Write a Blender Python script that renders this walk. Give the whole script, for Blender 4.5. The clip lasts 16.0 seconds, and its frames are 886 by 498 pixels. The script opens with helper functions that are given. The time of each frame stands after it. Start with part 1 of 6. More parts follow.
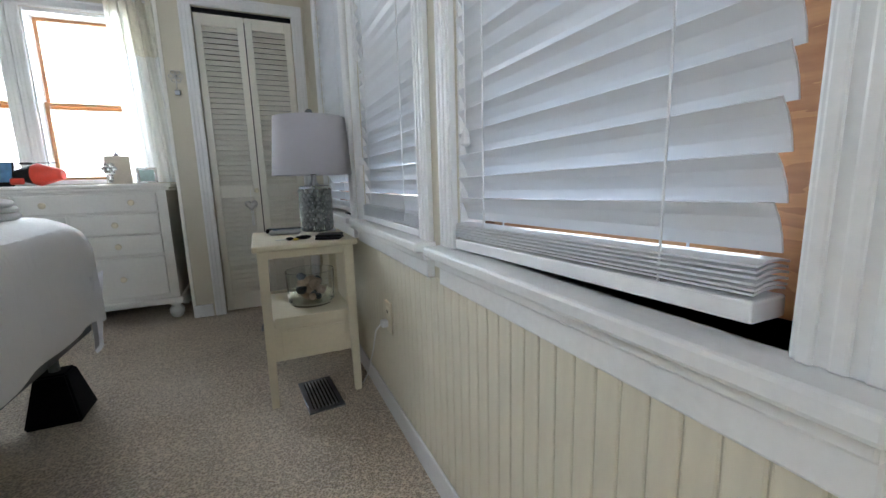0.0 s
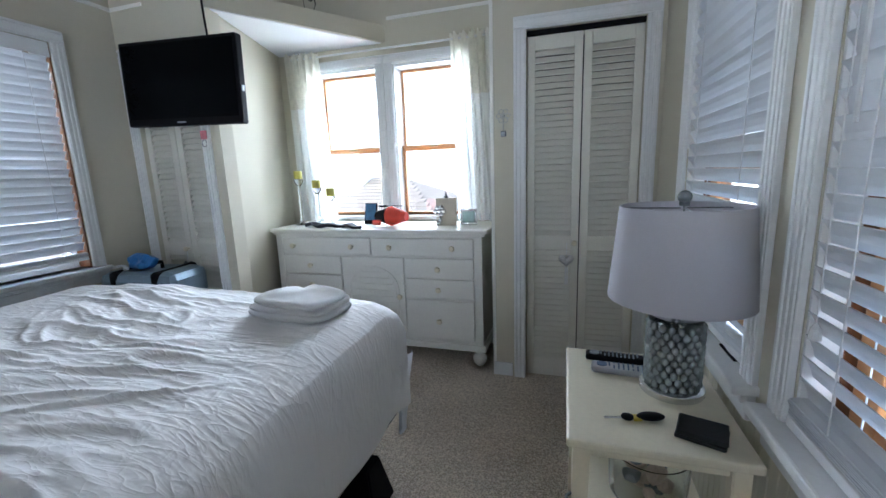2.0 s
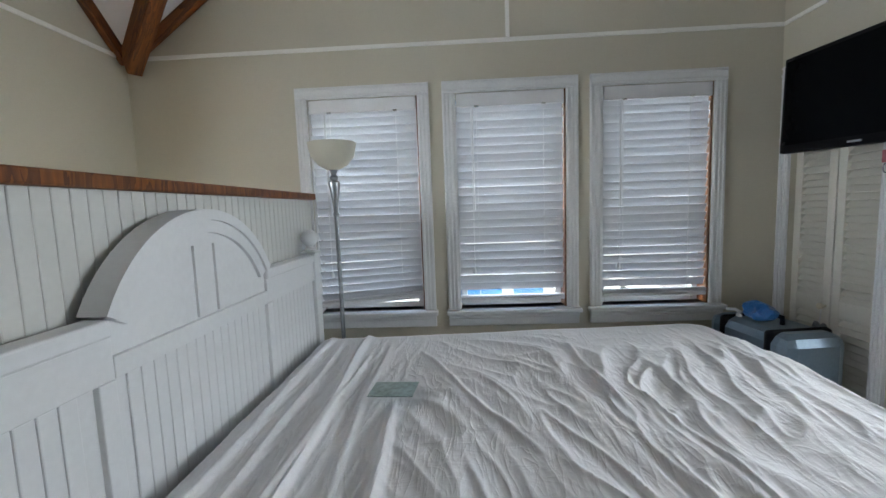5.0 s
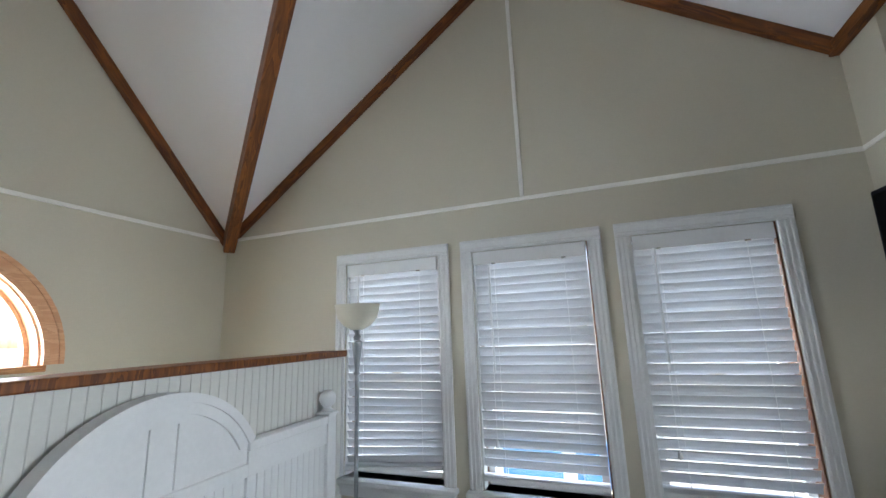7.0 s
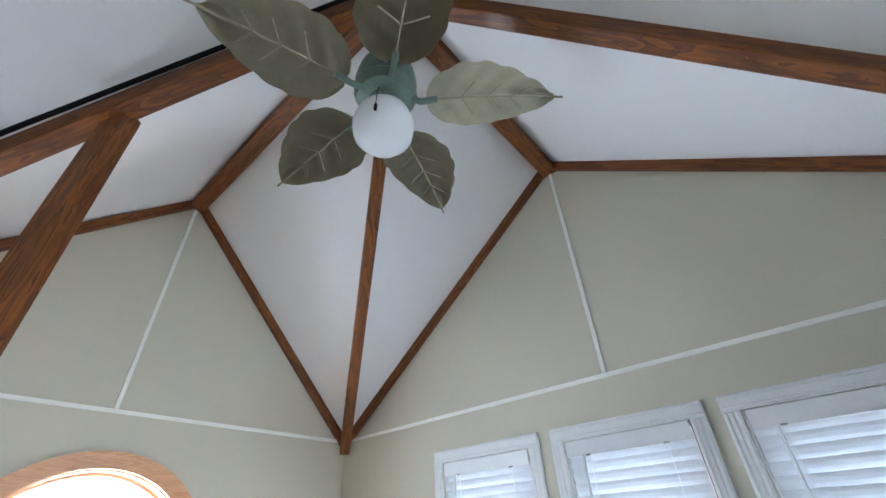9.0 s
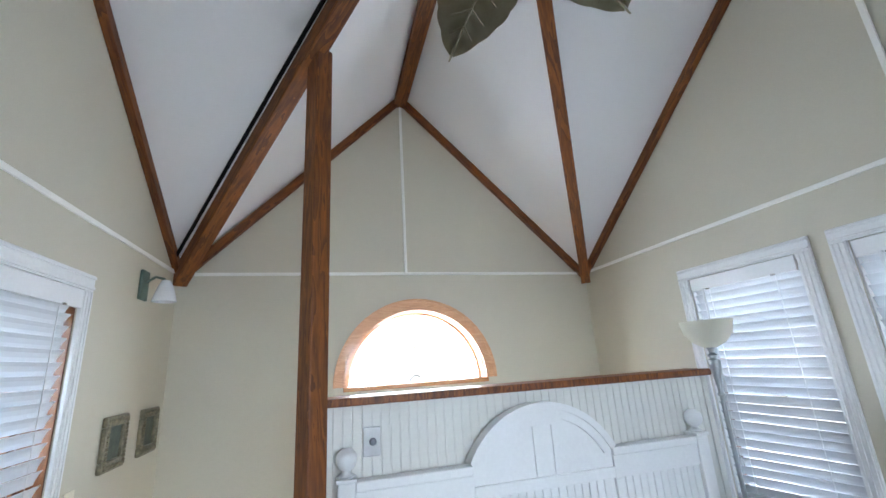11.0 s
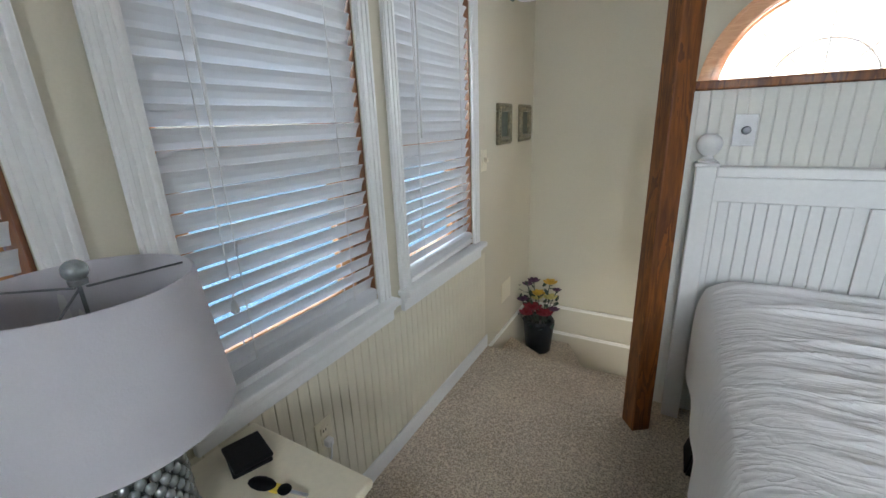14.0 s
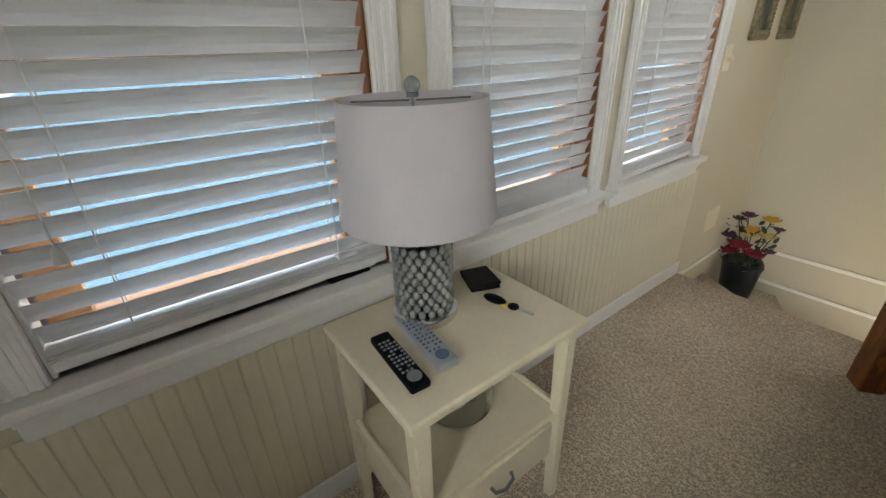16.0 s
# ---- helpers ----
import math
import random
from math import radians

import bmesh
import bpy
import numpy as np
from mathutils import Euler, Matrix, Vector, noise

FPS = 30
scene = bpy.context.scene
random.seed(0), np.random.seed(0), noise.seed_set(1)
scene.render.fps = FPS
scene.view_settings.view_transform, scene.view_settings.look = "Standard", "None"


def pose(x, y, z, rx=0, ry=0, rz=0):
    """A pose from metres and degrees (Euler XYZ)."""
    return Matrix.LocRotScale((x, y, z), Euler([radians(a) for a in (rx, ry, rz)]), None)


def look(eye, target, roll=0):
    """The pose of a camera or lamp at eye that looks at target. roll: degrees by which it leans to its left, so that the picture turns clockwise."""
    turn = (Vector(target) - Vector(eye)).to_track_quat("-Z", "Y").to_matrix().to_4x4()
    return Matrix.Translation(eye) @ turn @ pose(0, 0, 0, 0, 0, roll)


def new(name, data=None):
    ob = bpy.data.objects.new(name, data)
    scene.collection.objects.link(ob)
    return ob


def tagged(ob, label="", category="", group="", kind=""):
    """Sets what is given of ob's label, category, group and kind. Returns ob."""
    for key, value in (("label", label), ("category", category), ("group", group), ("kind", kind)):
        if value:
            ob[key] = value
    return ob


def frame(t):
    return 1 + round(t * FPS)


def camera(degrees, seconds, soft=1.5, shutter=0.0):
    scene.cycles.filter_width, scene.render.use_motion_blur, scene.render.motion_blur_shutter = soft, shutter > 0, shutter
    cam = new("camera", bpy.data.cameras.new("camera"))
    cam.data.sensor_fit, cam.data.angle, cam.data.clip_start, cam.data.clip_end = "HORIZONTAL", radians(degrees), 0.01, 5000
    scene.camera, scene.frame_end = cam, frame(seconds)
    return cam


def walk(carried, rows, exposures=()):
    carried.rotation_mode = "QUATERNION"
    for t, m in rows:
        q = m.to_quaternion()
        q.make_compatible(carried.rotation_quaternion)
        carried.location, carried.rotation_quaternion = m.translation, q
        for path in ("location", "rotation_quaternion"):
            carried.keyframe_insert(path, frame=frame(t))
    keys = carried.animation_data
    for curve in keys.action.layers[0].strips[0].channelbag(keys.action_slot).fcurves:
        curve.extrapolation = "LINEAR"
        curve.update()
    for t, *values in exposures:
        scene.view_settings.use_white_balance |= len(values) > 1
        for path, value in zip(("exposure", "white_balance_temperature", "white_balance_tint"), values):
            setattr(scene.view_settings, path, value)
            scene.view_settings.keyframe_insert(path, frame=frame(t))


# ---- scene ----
cam = camera(94.9, 16.0)
PATH = [
    (0, (0.721, 0.126, 0.879), (1.526, 1.926, 0.545), -1.6),
    (0.5, (0.718, 0.338, 1.026), (1.307, 2.2, 0.596), -2.6),
    (1, (0.712, 0.532, 1.063), (0.886, 2.49, 0.695), -2.9),
    (1.5, (0.691, 0.725, 1.237), (0.451, 2.648, 0.743), -2.2),
    (2, (0.669, 0.877, 1.264), (0.094, 2.757, 0.894), -2.1),
    (2.5, (0.603, 1.026, 1.28), (-0.369, 2.755, 1.023), -1.8),
    (3, (0.567, 1.107, 1.328), (-0.953, 2.379, 1.057), -0.5),
    (3.5, (0.562, 1.136, 1.321), (-1.177, 2.082, 1.036), -0.9),
    (4, (0.547, 1.105, 1.344), (-1.336, 1.725, 1.079), -0.9),
    (4.5, (0.499, 1.101, 1.363), (-1.472, 1.329, 1.111), -0.7),
    (4.7, (0.442, 1.094, 1.366), (-1.542, 1.165, 1.123), -1.2),
    (6.8, (0.225, 1.669, 1.571), (-1.646, 0.994, 1.782), -1.5),
    (7, (0.199, 1.732, 1.577), (-1.634, 1.039, 1.977), -2.0),
    (7.5, (0.154, 1.891, 1.599), (-1.389, 0.859, 2.344), -1.8),
    (8, (0.176, 2.025, 1.635), (-1.231, 1.038, 2.659), -2.8),
    (8.2, (0.193, 2.042, 1.646), (-1.205, 1.125, 2.744), -3.5),
    (10.3, (0.15, 2.237, 1.617), (-0.637, 0.759, 2.711), -2.5),
    (10.5, (0.152, 2.233, 1.621), (-0.576, 0.635, 2.58), -2.5),
    (11, (0.156, 2.229, 1.621), (-0.373, 0.375, 2.152), -3.6),
    (11.5, (0.221, 2.204, 1.544), (-0.182, 0.255, 1.745), -4.5),
    (12, (0.257, 2.199, 1.484), (0.241, 0.2, 1.423), -3.4),
    (12.5, (0.196, 2.223, 1.435), (0.514, 0.271, 1.136), -3.0),
    (13, (0.17, 2.249, 1.413), (0.667, 0.359, 0.99), -3.4),
    (13.5, (0.182, 2.256, 1.392), (0.888, 0.456, 0.883), -2.4),
    (14, (0.197, 2.261, 1.37), (1.144, 0.601, 0.78), -2.2),
    (14.5, (0.232, 2.293, 1.329), (1.418, 0.832, 0.652), -2.1),
    (15, (0.298, 2.382, 1.296), (1.637, 1.13, 0.498), -1.9),
    (15.5, (0.308, 2.478, 1.248), (1.566, 1.223, 0.331), -0.7),
    (16, (0.245, 2.497, 1.24), (1.692, 1.431, 0.362), -2.0),
]
E_POWER, W_POWER, S_POWER, N_POWER = 4.2, 12.0, 62.0, 30.0
EXPOSURES = [(0.0, 2.6, 6000), (0.5, 2.34, 5950), (1.0, 2.08, 6000), (1.5, 2.36, 5650), (2.5, 2.48, 5500), (3.5, 2.1, 5750), (4.5, 2.15, 6100), (7.0, 2.4, 5950), (8.0, 2.82, 5700), (10.5, 3.0, 5500), (11.3, 2.68, 5700), (12.5, 2.28, 6000), (14.5, 2.46, 6250), (15.3, 2.46, 6750), (16.0, 2.48, 7100)]
walk(cam, [(t, look(eye, target, roll)) for t, eye, target, roll in PATH], [(t, stops, k, 10) for t, stops, k in EXPOSURES])

# ---- daylight: a bright overcast sky and a soft, low sun ----
world = bpy.data.worlds.new("sky")
scene.world = world
world.use_nodes = True
sky = world.node_tree.nodes.new("ShaderNodeTexSky")
sky.sky_type, sky.sun_disc = "NISHITA", False
sky.sun_elevation, sky.sun_rotation = radians(49), radians(186.5)
sky.air_density, sky.dust_density, sky.ozone_density = 1.0, 4.0, 1.0
back = world.node_tree.nodes["Background"]
back.inputs["Strength"].default_value = 0.15
world.node_tree.links.new(sky.outputs["Color"], back.inputs["Color"])
sun_data = bpy.data.lights.new("sun", "SUN")
sun_data.energy, sun_data.angle, sun_data.color = 3.6, radians(3), (1.0, 0.88, 0.70)
sun = new("sun", sun_data)
sun.matrix_world = look((-0.8, -6, 9), (0, 1, 1))


def window_light(name, eye, target, width, height, power):
    """Sky light entering through one window opening."""
    data = bpy.data.lights.new(name, "AREA")
    data.shape, data.size, data.size_y, data.energy = "RECTANGLE", width, height, power
    data.color = (0.93, 0.97, 1.0)
    lamp = new(name, data)
    lamp.matrix_world = look(eye, target)
    return lamp


# ---- materials ----
def rgb(c):
    return (c[0], c[1], c[2], 1.0)


def material(name, color, rough=0.6, dark=0.85, scale=6.0, fine=90.0, bump=0.08, metal=0.0, stretch=(1, 1, 1), translucent=0.0, vary=0.0,
             coat=0.0, sheen=0.0, spec=0.5):
    """A paint-like surface with stains at one scale and grain at another."""
    m = bpy.data.materials.new(name)
    m.use_nodes = True
    nt = m.node_tree
    n, l = nt.nodes, nt.links
    bsdf = n["Principled BSDF"]
    co = n.new("ShaderNodeTexCoord")
    mp = n.new("ShaderNodeMapping")
    mp.inputs["Scale"].default_value = stretch
    l.new(co.outputs["Object"], mp.inputs["Vector"])
    big, small = n.new("ShaderNodeTexNoise"), n.new("ShaderNodeTexNoise")
    big.inputs["Scale"].default_value, small.inputs["Scale"].default_value = scale, fine
    big.inputs["Detail"].default_value, small.inputs["Detail"].default_value = 4, 3
    for x in (big, small):
        l.new(mp.outputs["Vector"], x.inputs["Vector"])
    both = n.new("ShaderNodeMix")
    both.inputs["Factor"].default_value = 0.4
    l.new(big.outputs["Fac"], both.inputs["A"])
    l.new(small.outputs["Fac"], both.inputs["B"])
    ramp = n.new("ShaderNodeValToRGB")
    ramp.color_ramp.elements[0].position, ramp.color_ramp.elements[1].position = 0.32, 0.62
    ramp.color_ramp.elements[0].color = rgb([v * dark for v in color])
    ramp.color_ramp.elements[1].color = rgb(color)
    l.new(both.outputs["Result"], ramp.inputs["Fac"])
    out = ramp.outputs["Color"]
    if vary:
        info = n.new("ShaderNodeObjectInfo")
        hsv = n.new("ShaderNodeHueSaturation")
        rng = n.new("ShaderNodeMapRange")
        rng.inputs["To Min"].default_value, rng.inputs["To Max"].default_value = 1 - vary, 1 + vary
        l.new(info.outputs["Random"], rng.inputs["Value"])
        l.new(rng.outputs["Result"], hsv.inputs["Value"])
        l.new(out, hsv.inputs["Color"])
        out = hsv.outputs["Color"]
    l.new(out, bsdf.inputs["Base Color"])
    bsdf.inputs["Roughness"].default_value, bsdf.inputs["Metallic"].default_value = rough, metal
    bsdf.inputs["Coat Weight"].default_value, bsdf.inputs["Sheen Weight"].default_value = coat, sheen
    bsdf.inputs["Specular IOR Level"].default_value = spec
    if bump:
        b = n.new("ShaderNodeBump")
        b.inputs["Strength"].default_value, b.inputs["Distance"].default_value = bump, 0.01
        l.new(both.outputs["Result"], b.inputs["Height"])
        l.new(b.outputs["Normal"], bsdf.inputs["Normal"])
    if translucent:
        tr = n.new("ShaderNodeBsdfTranslucent")
        mix = n.new("ShaderNodeMixShader")
        mix.inputs["Fac"].default_value = translucent
        l.new(out, tr.inputs["Color"])
        l.new(bsdf.outputs["BSDF"], mix.inputs[1])
        l.new(tr.outputs["BSDF"], mix.inputs[2])
        l.new(mix.outputs["Shader"], n["Material Output"].inputs["Surface"])
    return m


def wood_material(name, light, dark, axis, rough=0.45, scale=9.0, coat=0.15):
    """Stained timber with the grain along one axis ('x', 'y', 'z')."""
    m = bpy.data.materials.new(name)
    m.use_nodes = True
    nt = m.node_tree
    n, l = nt.nodes, nt.links
    bsdf = n["Principled BSDF"]
    co, mp = n.new("ShaderNodeTexCoord"), n.new("ShaderNodeMapping")
    mp.inputs["Scale"].default_value = [0.12 if a == axis else 1.0 for a in "xyz"]
    l.new(co.outputs["Object"], mp.inputs["Vector"])
    wave = n.new("ShaderNodeTexNoise")
    wave.inputs["Scale"].default_value, wave.inputs["Detail"].default_value, wave.inputs["Distortion"].default_value = scale * 2, 5, 1.2
    fine = n.new("ShaderNodeTexNoise")
    fine.inputs["Scale"].default_value = scale * 14
    ring = n.new("ShaderNodeMath")
    ring.operation = "FRACT"
    mul = n.new("ShaderNodeMath")
    mul.operation, mul.inputs[1].default_value = "MULTIPLY", 5.0
    for x in (wave, fine):
        l.new(mp.outputs["Vector"], x.inputs["Vector"])
    l.new(wave.outputs["Fac"], mul.inputs[0])
    l.new(mul.outputs["Value"], ring.inputs[0])
    mix = n.new("ShaderNodeMix")
    mix.inputs["Factor"].default_value = 0.5
    l.new(ring.outputs["Value"], mix.inputs["A"])
    l.new(fine.outputs["Fac"], mix.inputs["B"])
    ramp = n.new("ShaderNodeValToRGB")
    ramp.color_ramp.elements[0].position, ramp.color_ramp.elements[1].position = 0.15, 0.75
    ramp.color_ramp.elements[0].color, ramp.color_ramp.elements[1].color = rgb(light), rgb(dark)
    l.new(mix.outputs["Result"], ramp.inputs["Fac"])
    l.new(ramp.outputs["Color"], bsdf.inputs["Base Color"])
    bsdf.inputs["Roughness"].default_value, bsdf.inputs["Coat Weight"].default_value = rough, coat
    b = n.new("ShaderNodeBump")
    b.inputs["Strength"].default_value, b.inputs["Distance"].default_value = 0.12, 0.005
    l.new(mix.outputs["Result"], b.inputs["Height"])
    l.new(b.outputs["Normal"], bsdf.inputs["Normal"])
    return m


def carpet_material():
    m = bpy.data.materials.new("carpet")
    m.use_nodes = True
    nt = m.node_tree
    n, l = nt.nodes, nt.links
    bsdf = n["Principled BSDF"]
    co = n.new("ShaderNodeTexCoord")
    tuft = n.new("ShaderNodeTexVoronoi")
    tuft.inputs["Scale"].default_value, tuft.inputs["Randomness"].default_value = 150.0, 0.9
    wear = n.new("ShaderNodeTexNoise")
    wear.inputs["Scale"].default_value, wear.inputs["Detail"].default_value = 2.6, 5
    fleck = n.new("ShaderNodeTexNoise")
    fleck.inputs["Scale"].default_value, fleck.inputs["Detail"].default_value = 62.0, 4.0
    for x in (tuft, wear, fleck):
        l.new(co.outputs["Object"], x.inputs["Vector"])
    ramp = n.new("ShaderNodeValToRGB")
    ramp.color_ramp.elements[0].position, ramp.color_ramp.elements[1].position = 0.35, 0.65
    ramp.color_ramp.elements[0].color, ramp.color_ramp.elements[1].color = (0.25, 0.20, 0.15, 1), (0.70, 0.605, 0.48, 1)
    a, b2 = n.new("ShaderNodeMix"), n.new("ShaderNodeMix")
    a.inputs["Factor"].default_value, b2.inputs["Factor"].default_value = 0.55, 0.24
    l.new(fleck.outputs["Fac"], a.inputs["A"])
    l.new(tuft.outputs["Distance"], a.inputs["B"])
    l.new(a.outputs["Result"], b2.inputs["A"])
    l.new(wear.outputs["Fac"], b2.inputs["B"])
    l.new(b2.outputs["Result"], ramp.inputs["Fac"])
    l.new(ramp.outputs["Color"], bsdf.inputs["Base Color"])
    bsdf.inputs["Roughness"].default_value, bsdf.inputs["Sheen Weight"].default_value = 0.95, 0.2
    bump = n.new("ShaderNodeBump")
    bump.inputs["Strength"].default_value, bump.inputs["Distance"].default_value = 0.9, 0.012
    l.new(a.outputs["Result"], bump.inputs["Height"])
    l.new(bump.outputs["Normal"], bsdf.inputs["Normal"])
    return m


def glass_material(name, color=(0.96, 0.98, 0.98), rough=0.0, ior=1.45, thin=True):
    m = bpy.data.materials.new(name)
    m.use_nodes = True
    n, l = m.node_tree.nodes, m.node_tree.links
    if thin:
        clear, gloss, mix = n.new("ShaderNodeBsdfTransparent"), n.new("ShaderNodeBsdfGlossy"), n.new("ShaderNodeMixShader")
        clear.inputs["Color"].default_value = rgb(color)
        gloss.inputs["Roughness"].default_value = 0.02
        mix.inputs["Fac"].default_value = 0.06
        l.new(clear.outputs["BSDF"], mix.inputs[1])
        l.new(gloss.outputs["BSDF"], mix.inputs[2])
        l.new(mix.outputs["Shader"], n["Material Output"].inputs["Surface"])
    else:
        b = n["Principled BSDF"]
        b.inputs["Base Color"].default_value = rgb(color)
        b.inputs["Transmission Weight"].default_value, b.inputs["Roughness"].default_value, b.inputs["IOR"].default_value = 1.0, rough, ior
    return m


WALL = material("cream_wall_paint", (0.59, 0.555, 0.445), 0.75, 0.93, 1.4, 160, 0.05)
BEAD = material("cream_beadboard_paint", (0.70, 0.66, 0.53), 0.6, 0.88, 3.0, 60, 0.06, stretch=(1, 1, 0.25))
CEIL = material("white_ceiling_board", (0.86, 0.865, 0.885), 0.85, 0.96, 1.2, 220, 0.08)
TRIM = material("white_trim_paint", (0.78, 0.79, 0.79), 0.42, 0.9, 4.0, 80, 0.05)
CREAM = material("cream_trim_paint", (0.88, 0.87, 0.82), 0.45, 0.92, 4.0, 80, 0.05)
SLAT = material("white_slat_vinyl", (0.70, 0.72, 0.75), 0.34, 0.95, 3.0, 40, 0.02, translucent=0.07)
BEAM_X = wood_material("stained_beam_wood", (0.27, 0.088, 0.010), (0.085, 0.021, 0.003), "z", rough=0.55, coat=0.04)
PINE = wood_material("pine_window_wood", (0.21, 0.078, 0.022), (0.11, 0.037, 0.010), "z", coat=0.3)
CARPET = carpet_material()
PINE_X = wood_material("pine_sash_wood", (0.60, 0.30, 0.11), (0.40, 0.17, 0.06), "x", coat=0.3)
# lighter copy of the sash pine, with the arch window's glare in its colour
PINE_GLARE = wood_material("glare_paled_pine", (0.74, 0.43, 0.23), (0.60, 0.31, 0.15), "x", coat=0.2)
MERCURY = material("silvered_glass", (0.36, 0.39, 0.40), 0.08, 0.7, 60, 200, 0.05, metal=0.6)
GLASS = glass_material("window_glass")
def creased_cloth(name, color):
    """Cotton with fine creases running across the bed, over a woven grain."""
    m = material(name, color, 0.8, 0.96, 5.0, 300, 0.0, sheen=0.2)
    n, l = m.node_tree.nodes, m.node_tree.links
    co = n.new("ShaderNodeTexCoord")
    last = None
    for scale, stretch, strength, dist in ((1.0, (4.0, 14.0, 4.0), 0.30, 0.016), (1.0, (8.0, 30.0, 8.0), 0.20, 0.008), (1.0, (16.0, 8.0, 8.0), 0.14, 0.010)):
        mp, tex = n.new("ShaderNodeMapping"), n.new("ShaderNodeTexNoise")
        mp.inputs["Scale"].default_value = stretch
        mp.inputs["Rotation"].default_value = (0, 0, 0.42 if last is None else 0.18)
        tex.inputs["Scale"].default_value, tex.inputs["Detail"].default_value, tex.inputs["Distortion"].default_value = scale, 1.5, 1.6
        l.new(co.outputs["Object"], mp.inputs["Vector"])
        l.new(mp.outputs["Vector"], tex.inputs["Vector"])
        ridge = n.new("ShaderNodeMath")
        ridge.operation, ridge.inputs[1].default_value = "SUBTRACT", 0.5
        fold = n.new("ShaderNodeMath")
        fold.operation = "ABSOLUTE"
        power = n.new("ShaderNodeMath")
        power.operation, power.inputs[1].default_value = "POWER", 0.6
        l.new(tex.outputs["Fac"], ridge.inputs[0])
        l.new(ridge.outputs["Value"], fold.inputs[0])
        l.new(fold.outputs["Value"], power.inputs[0])
        b = n.new("ShaderNodeBump")
        b.invert = True
        b.inputs["Strength"].default_value, b.inputs["Distance"].default_value = strength, dist
        l.new(power.outputs["Value"], b.inputs["Height"])
        if last is not None:
            l.new(last.outputs["Normal"], b.inputs["Normal"])
        last = b
    l.new(last.outputs["Normal"], n["Principled BSDF"].inputs["Normal"])
    return m


SHEET = creased_cloth("white_cotton_sheet", (0.85, 0.85, 0.87))
WHITE_PAINT = material("white_furniture_paint", (0.78, 0.77, 0.72), 0.4, 0.92, 3.5, 60, 0.04)
IVORY = material("ivory_furniture_paint", (0.76, 0.70, 0.54), 0.4, 0.9, 3.5, 70, 0.04)
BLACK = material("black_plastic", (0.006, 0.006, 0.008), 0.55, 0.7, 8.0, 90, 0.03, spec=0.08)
BEAD_PALE = material("pale_grey_beadboard_paint", (0.70, 0.70, 0.66), 0.6, 0.92, 3.0, 60, 0.05)


# ---- mesh helpers ----
def box(bm, x0, x1, y0, y1, z0, z1, m=None, bevel=0.0):
    made = bmesh.ops.create_cube(bm, size=1.0, matrix=Matrix.Translation(((x0 + x1) / 2, (y0 + y1) / 2, (z0 + z1) / 2)) @ Matrix.Diagonal((abs(x1 - x0), abs(y1 - y0), abs(z1 - z0), 1)))
    vs = made["verts"]
    if bevel:
        es = list({e for v in vs for e in v.link_edges})
        r = bmesh.ops.bevel(bm, geom=es, offset=bevel, segments=2, affect="EDGES", profile=0.5)
        vs = list({v for f in r["faces"] for v in f.verts} | {v for v in vs if v.is_valid})
    if m is not None:
        bmesh.ops.transform(bm, matrix=m, verts=vs)
    return vs


def boxes(*rows, bevel=0.0):
    bm = bmesh.new()
    for r in rows:
        box(bm, *r, bevel=bevel)
    return bm


def prism(bm, outline, axis, a, b):
    """Extrude an outline (two coordinates a point) along an axis from a to b."""
    def at(p, v):
        return {"x": (v, p[0], p[1]), "y": (p[0], v, p[1]), "z": (p[0], p[1], v)}[axis]
    lo, hi = [bm.verts.new(at(p, a)) for p in outline], [bm.verts.new(at(p, b)) for p in outline]
    bm.faces.new(lo), bm.faces.new(list(reversed(hi)))
    for i in range(len(outline)):
        j = (i + 1) % len(outline)
        bm.faces.new((lo[i], hi[i], hi[j], lo[j]))
    return lo + hi


def lathe(bm, profile, center=(0, 0, 0), seg=20, m=None):
    """Turn a profile of (radius, height) round z."""
    rings = []
    for r, z in profile:
        rings.append([bm.verts.new((center[0] + r * math.cos(2 * math.pi * k / seg), center[1] + r * math.sin(2 * math.pi * k / seg), center[2] + z)) for k in range(seg)])
    for a, b in zip(rings, rings[1:]):
        for k in range(seg):
            bm.faces.new((a[k], a[(k + 1) % seg], b[(k + 1) % seg], b[k]))
    if profile[0][0] > 1e-4:
        bm.faces.new(list(reversed(rings[0])))
    if profile[-1][0] > 1e-4:
        bm.faces.new(rings[-1])
    vs = [v for r in rings for v in r]
    if m is not None:
        bmesh.ops.transform(bm, matrix=m, verts=vs)
    return vs


def tube(bm, points, radius, seg=8):
    """A round rod along a line of points."""
    pts = [Vector(p) for p in points]
    rings = []
    for i, p in enumerate(pts):
        d = (pts[min(i + 1, len(pts) - 1)] - pts[max(i - 1, 0)]).normalized()
        up = Vector((0, 0, 1)) if abs(d.z) < 0.9 else Vector((1, 0, 0))
        u = d.cross(up).normalized()
        v = d.cross(u)
        rings.append([bm.verts.new(p + radius * (math.cos(2 * math.pi * k / seg) * u + math.sin(2 * math.pi * k / seg) * v)) for k in range(seg)])
    for a, b in zip(rings, rings[1:]):
        for k in range(seg):
            bm.faces.new((a[k], a[(k + 1) % seg], b[(k + 1) % seg], b[k]))
    bm.faces.new(list(reversed(rings[0]))), bm.faces.new(rings[-1])


def ball(bm, center, r, squash=(1, 1, 1), seg=16):
    bmesh.ops.create_uvsphere(bm, u_segments=seg, v_segments=max(6, seg // 2), radius=1.0, matrix=Matrix.Translation(center) @ Matrix.Diagonal((r * squash[0], r * squash[1], r * squash[2], 1)))


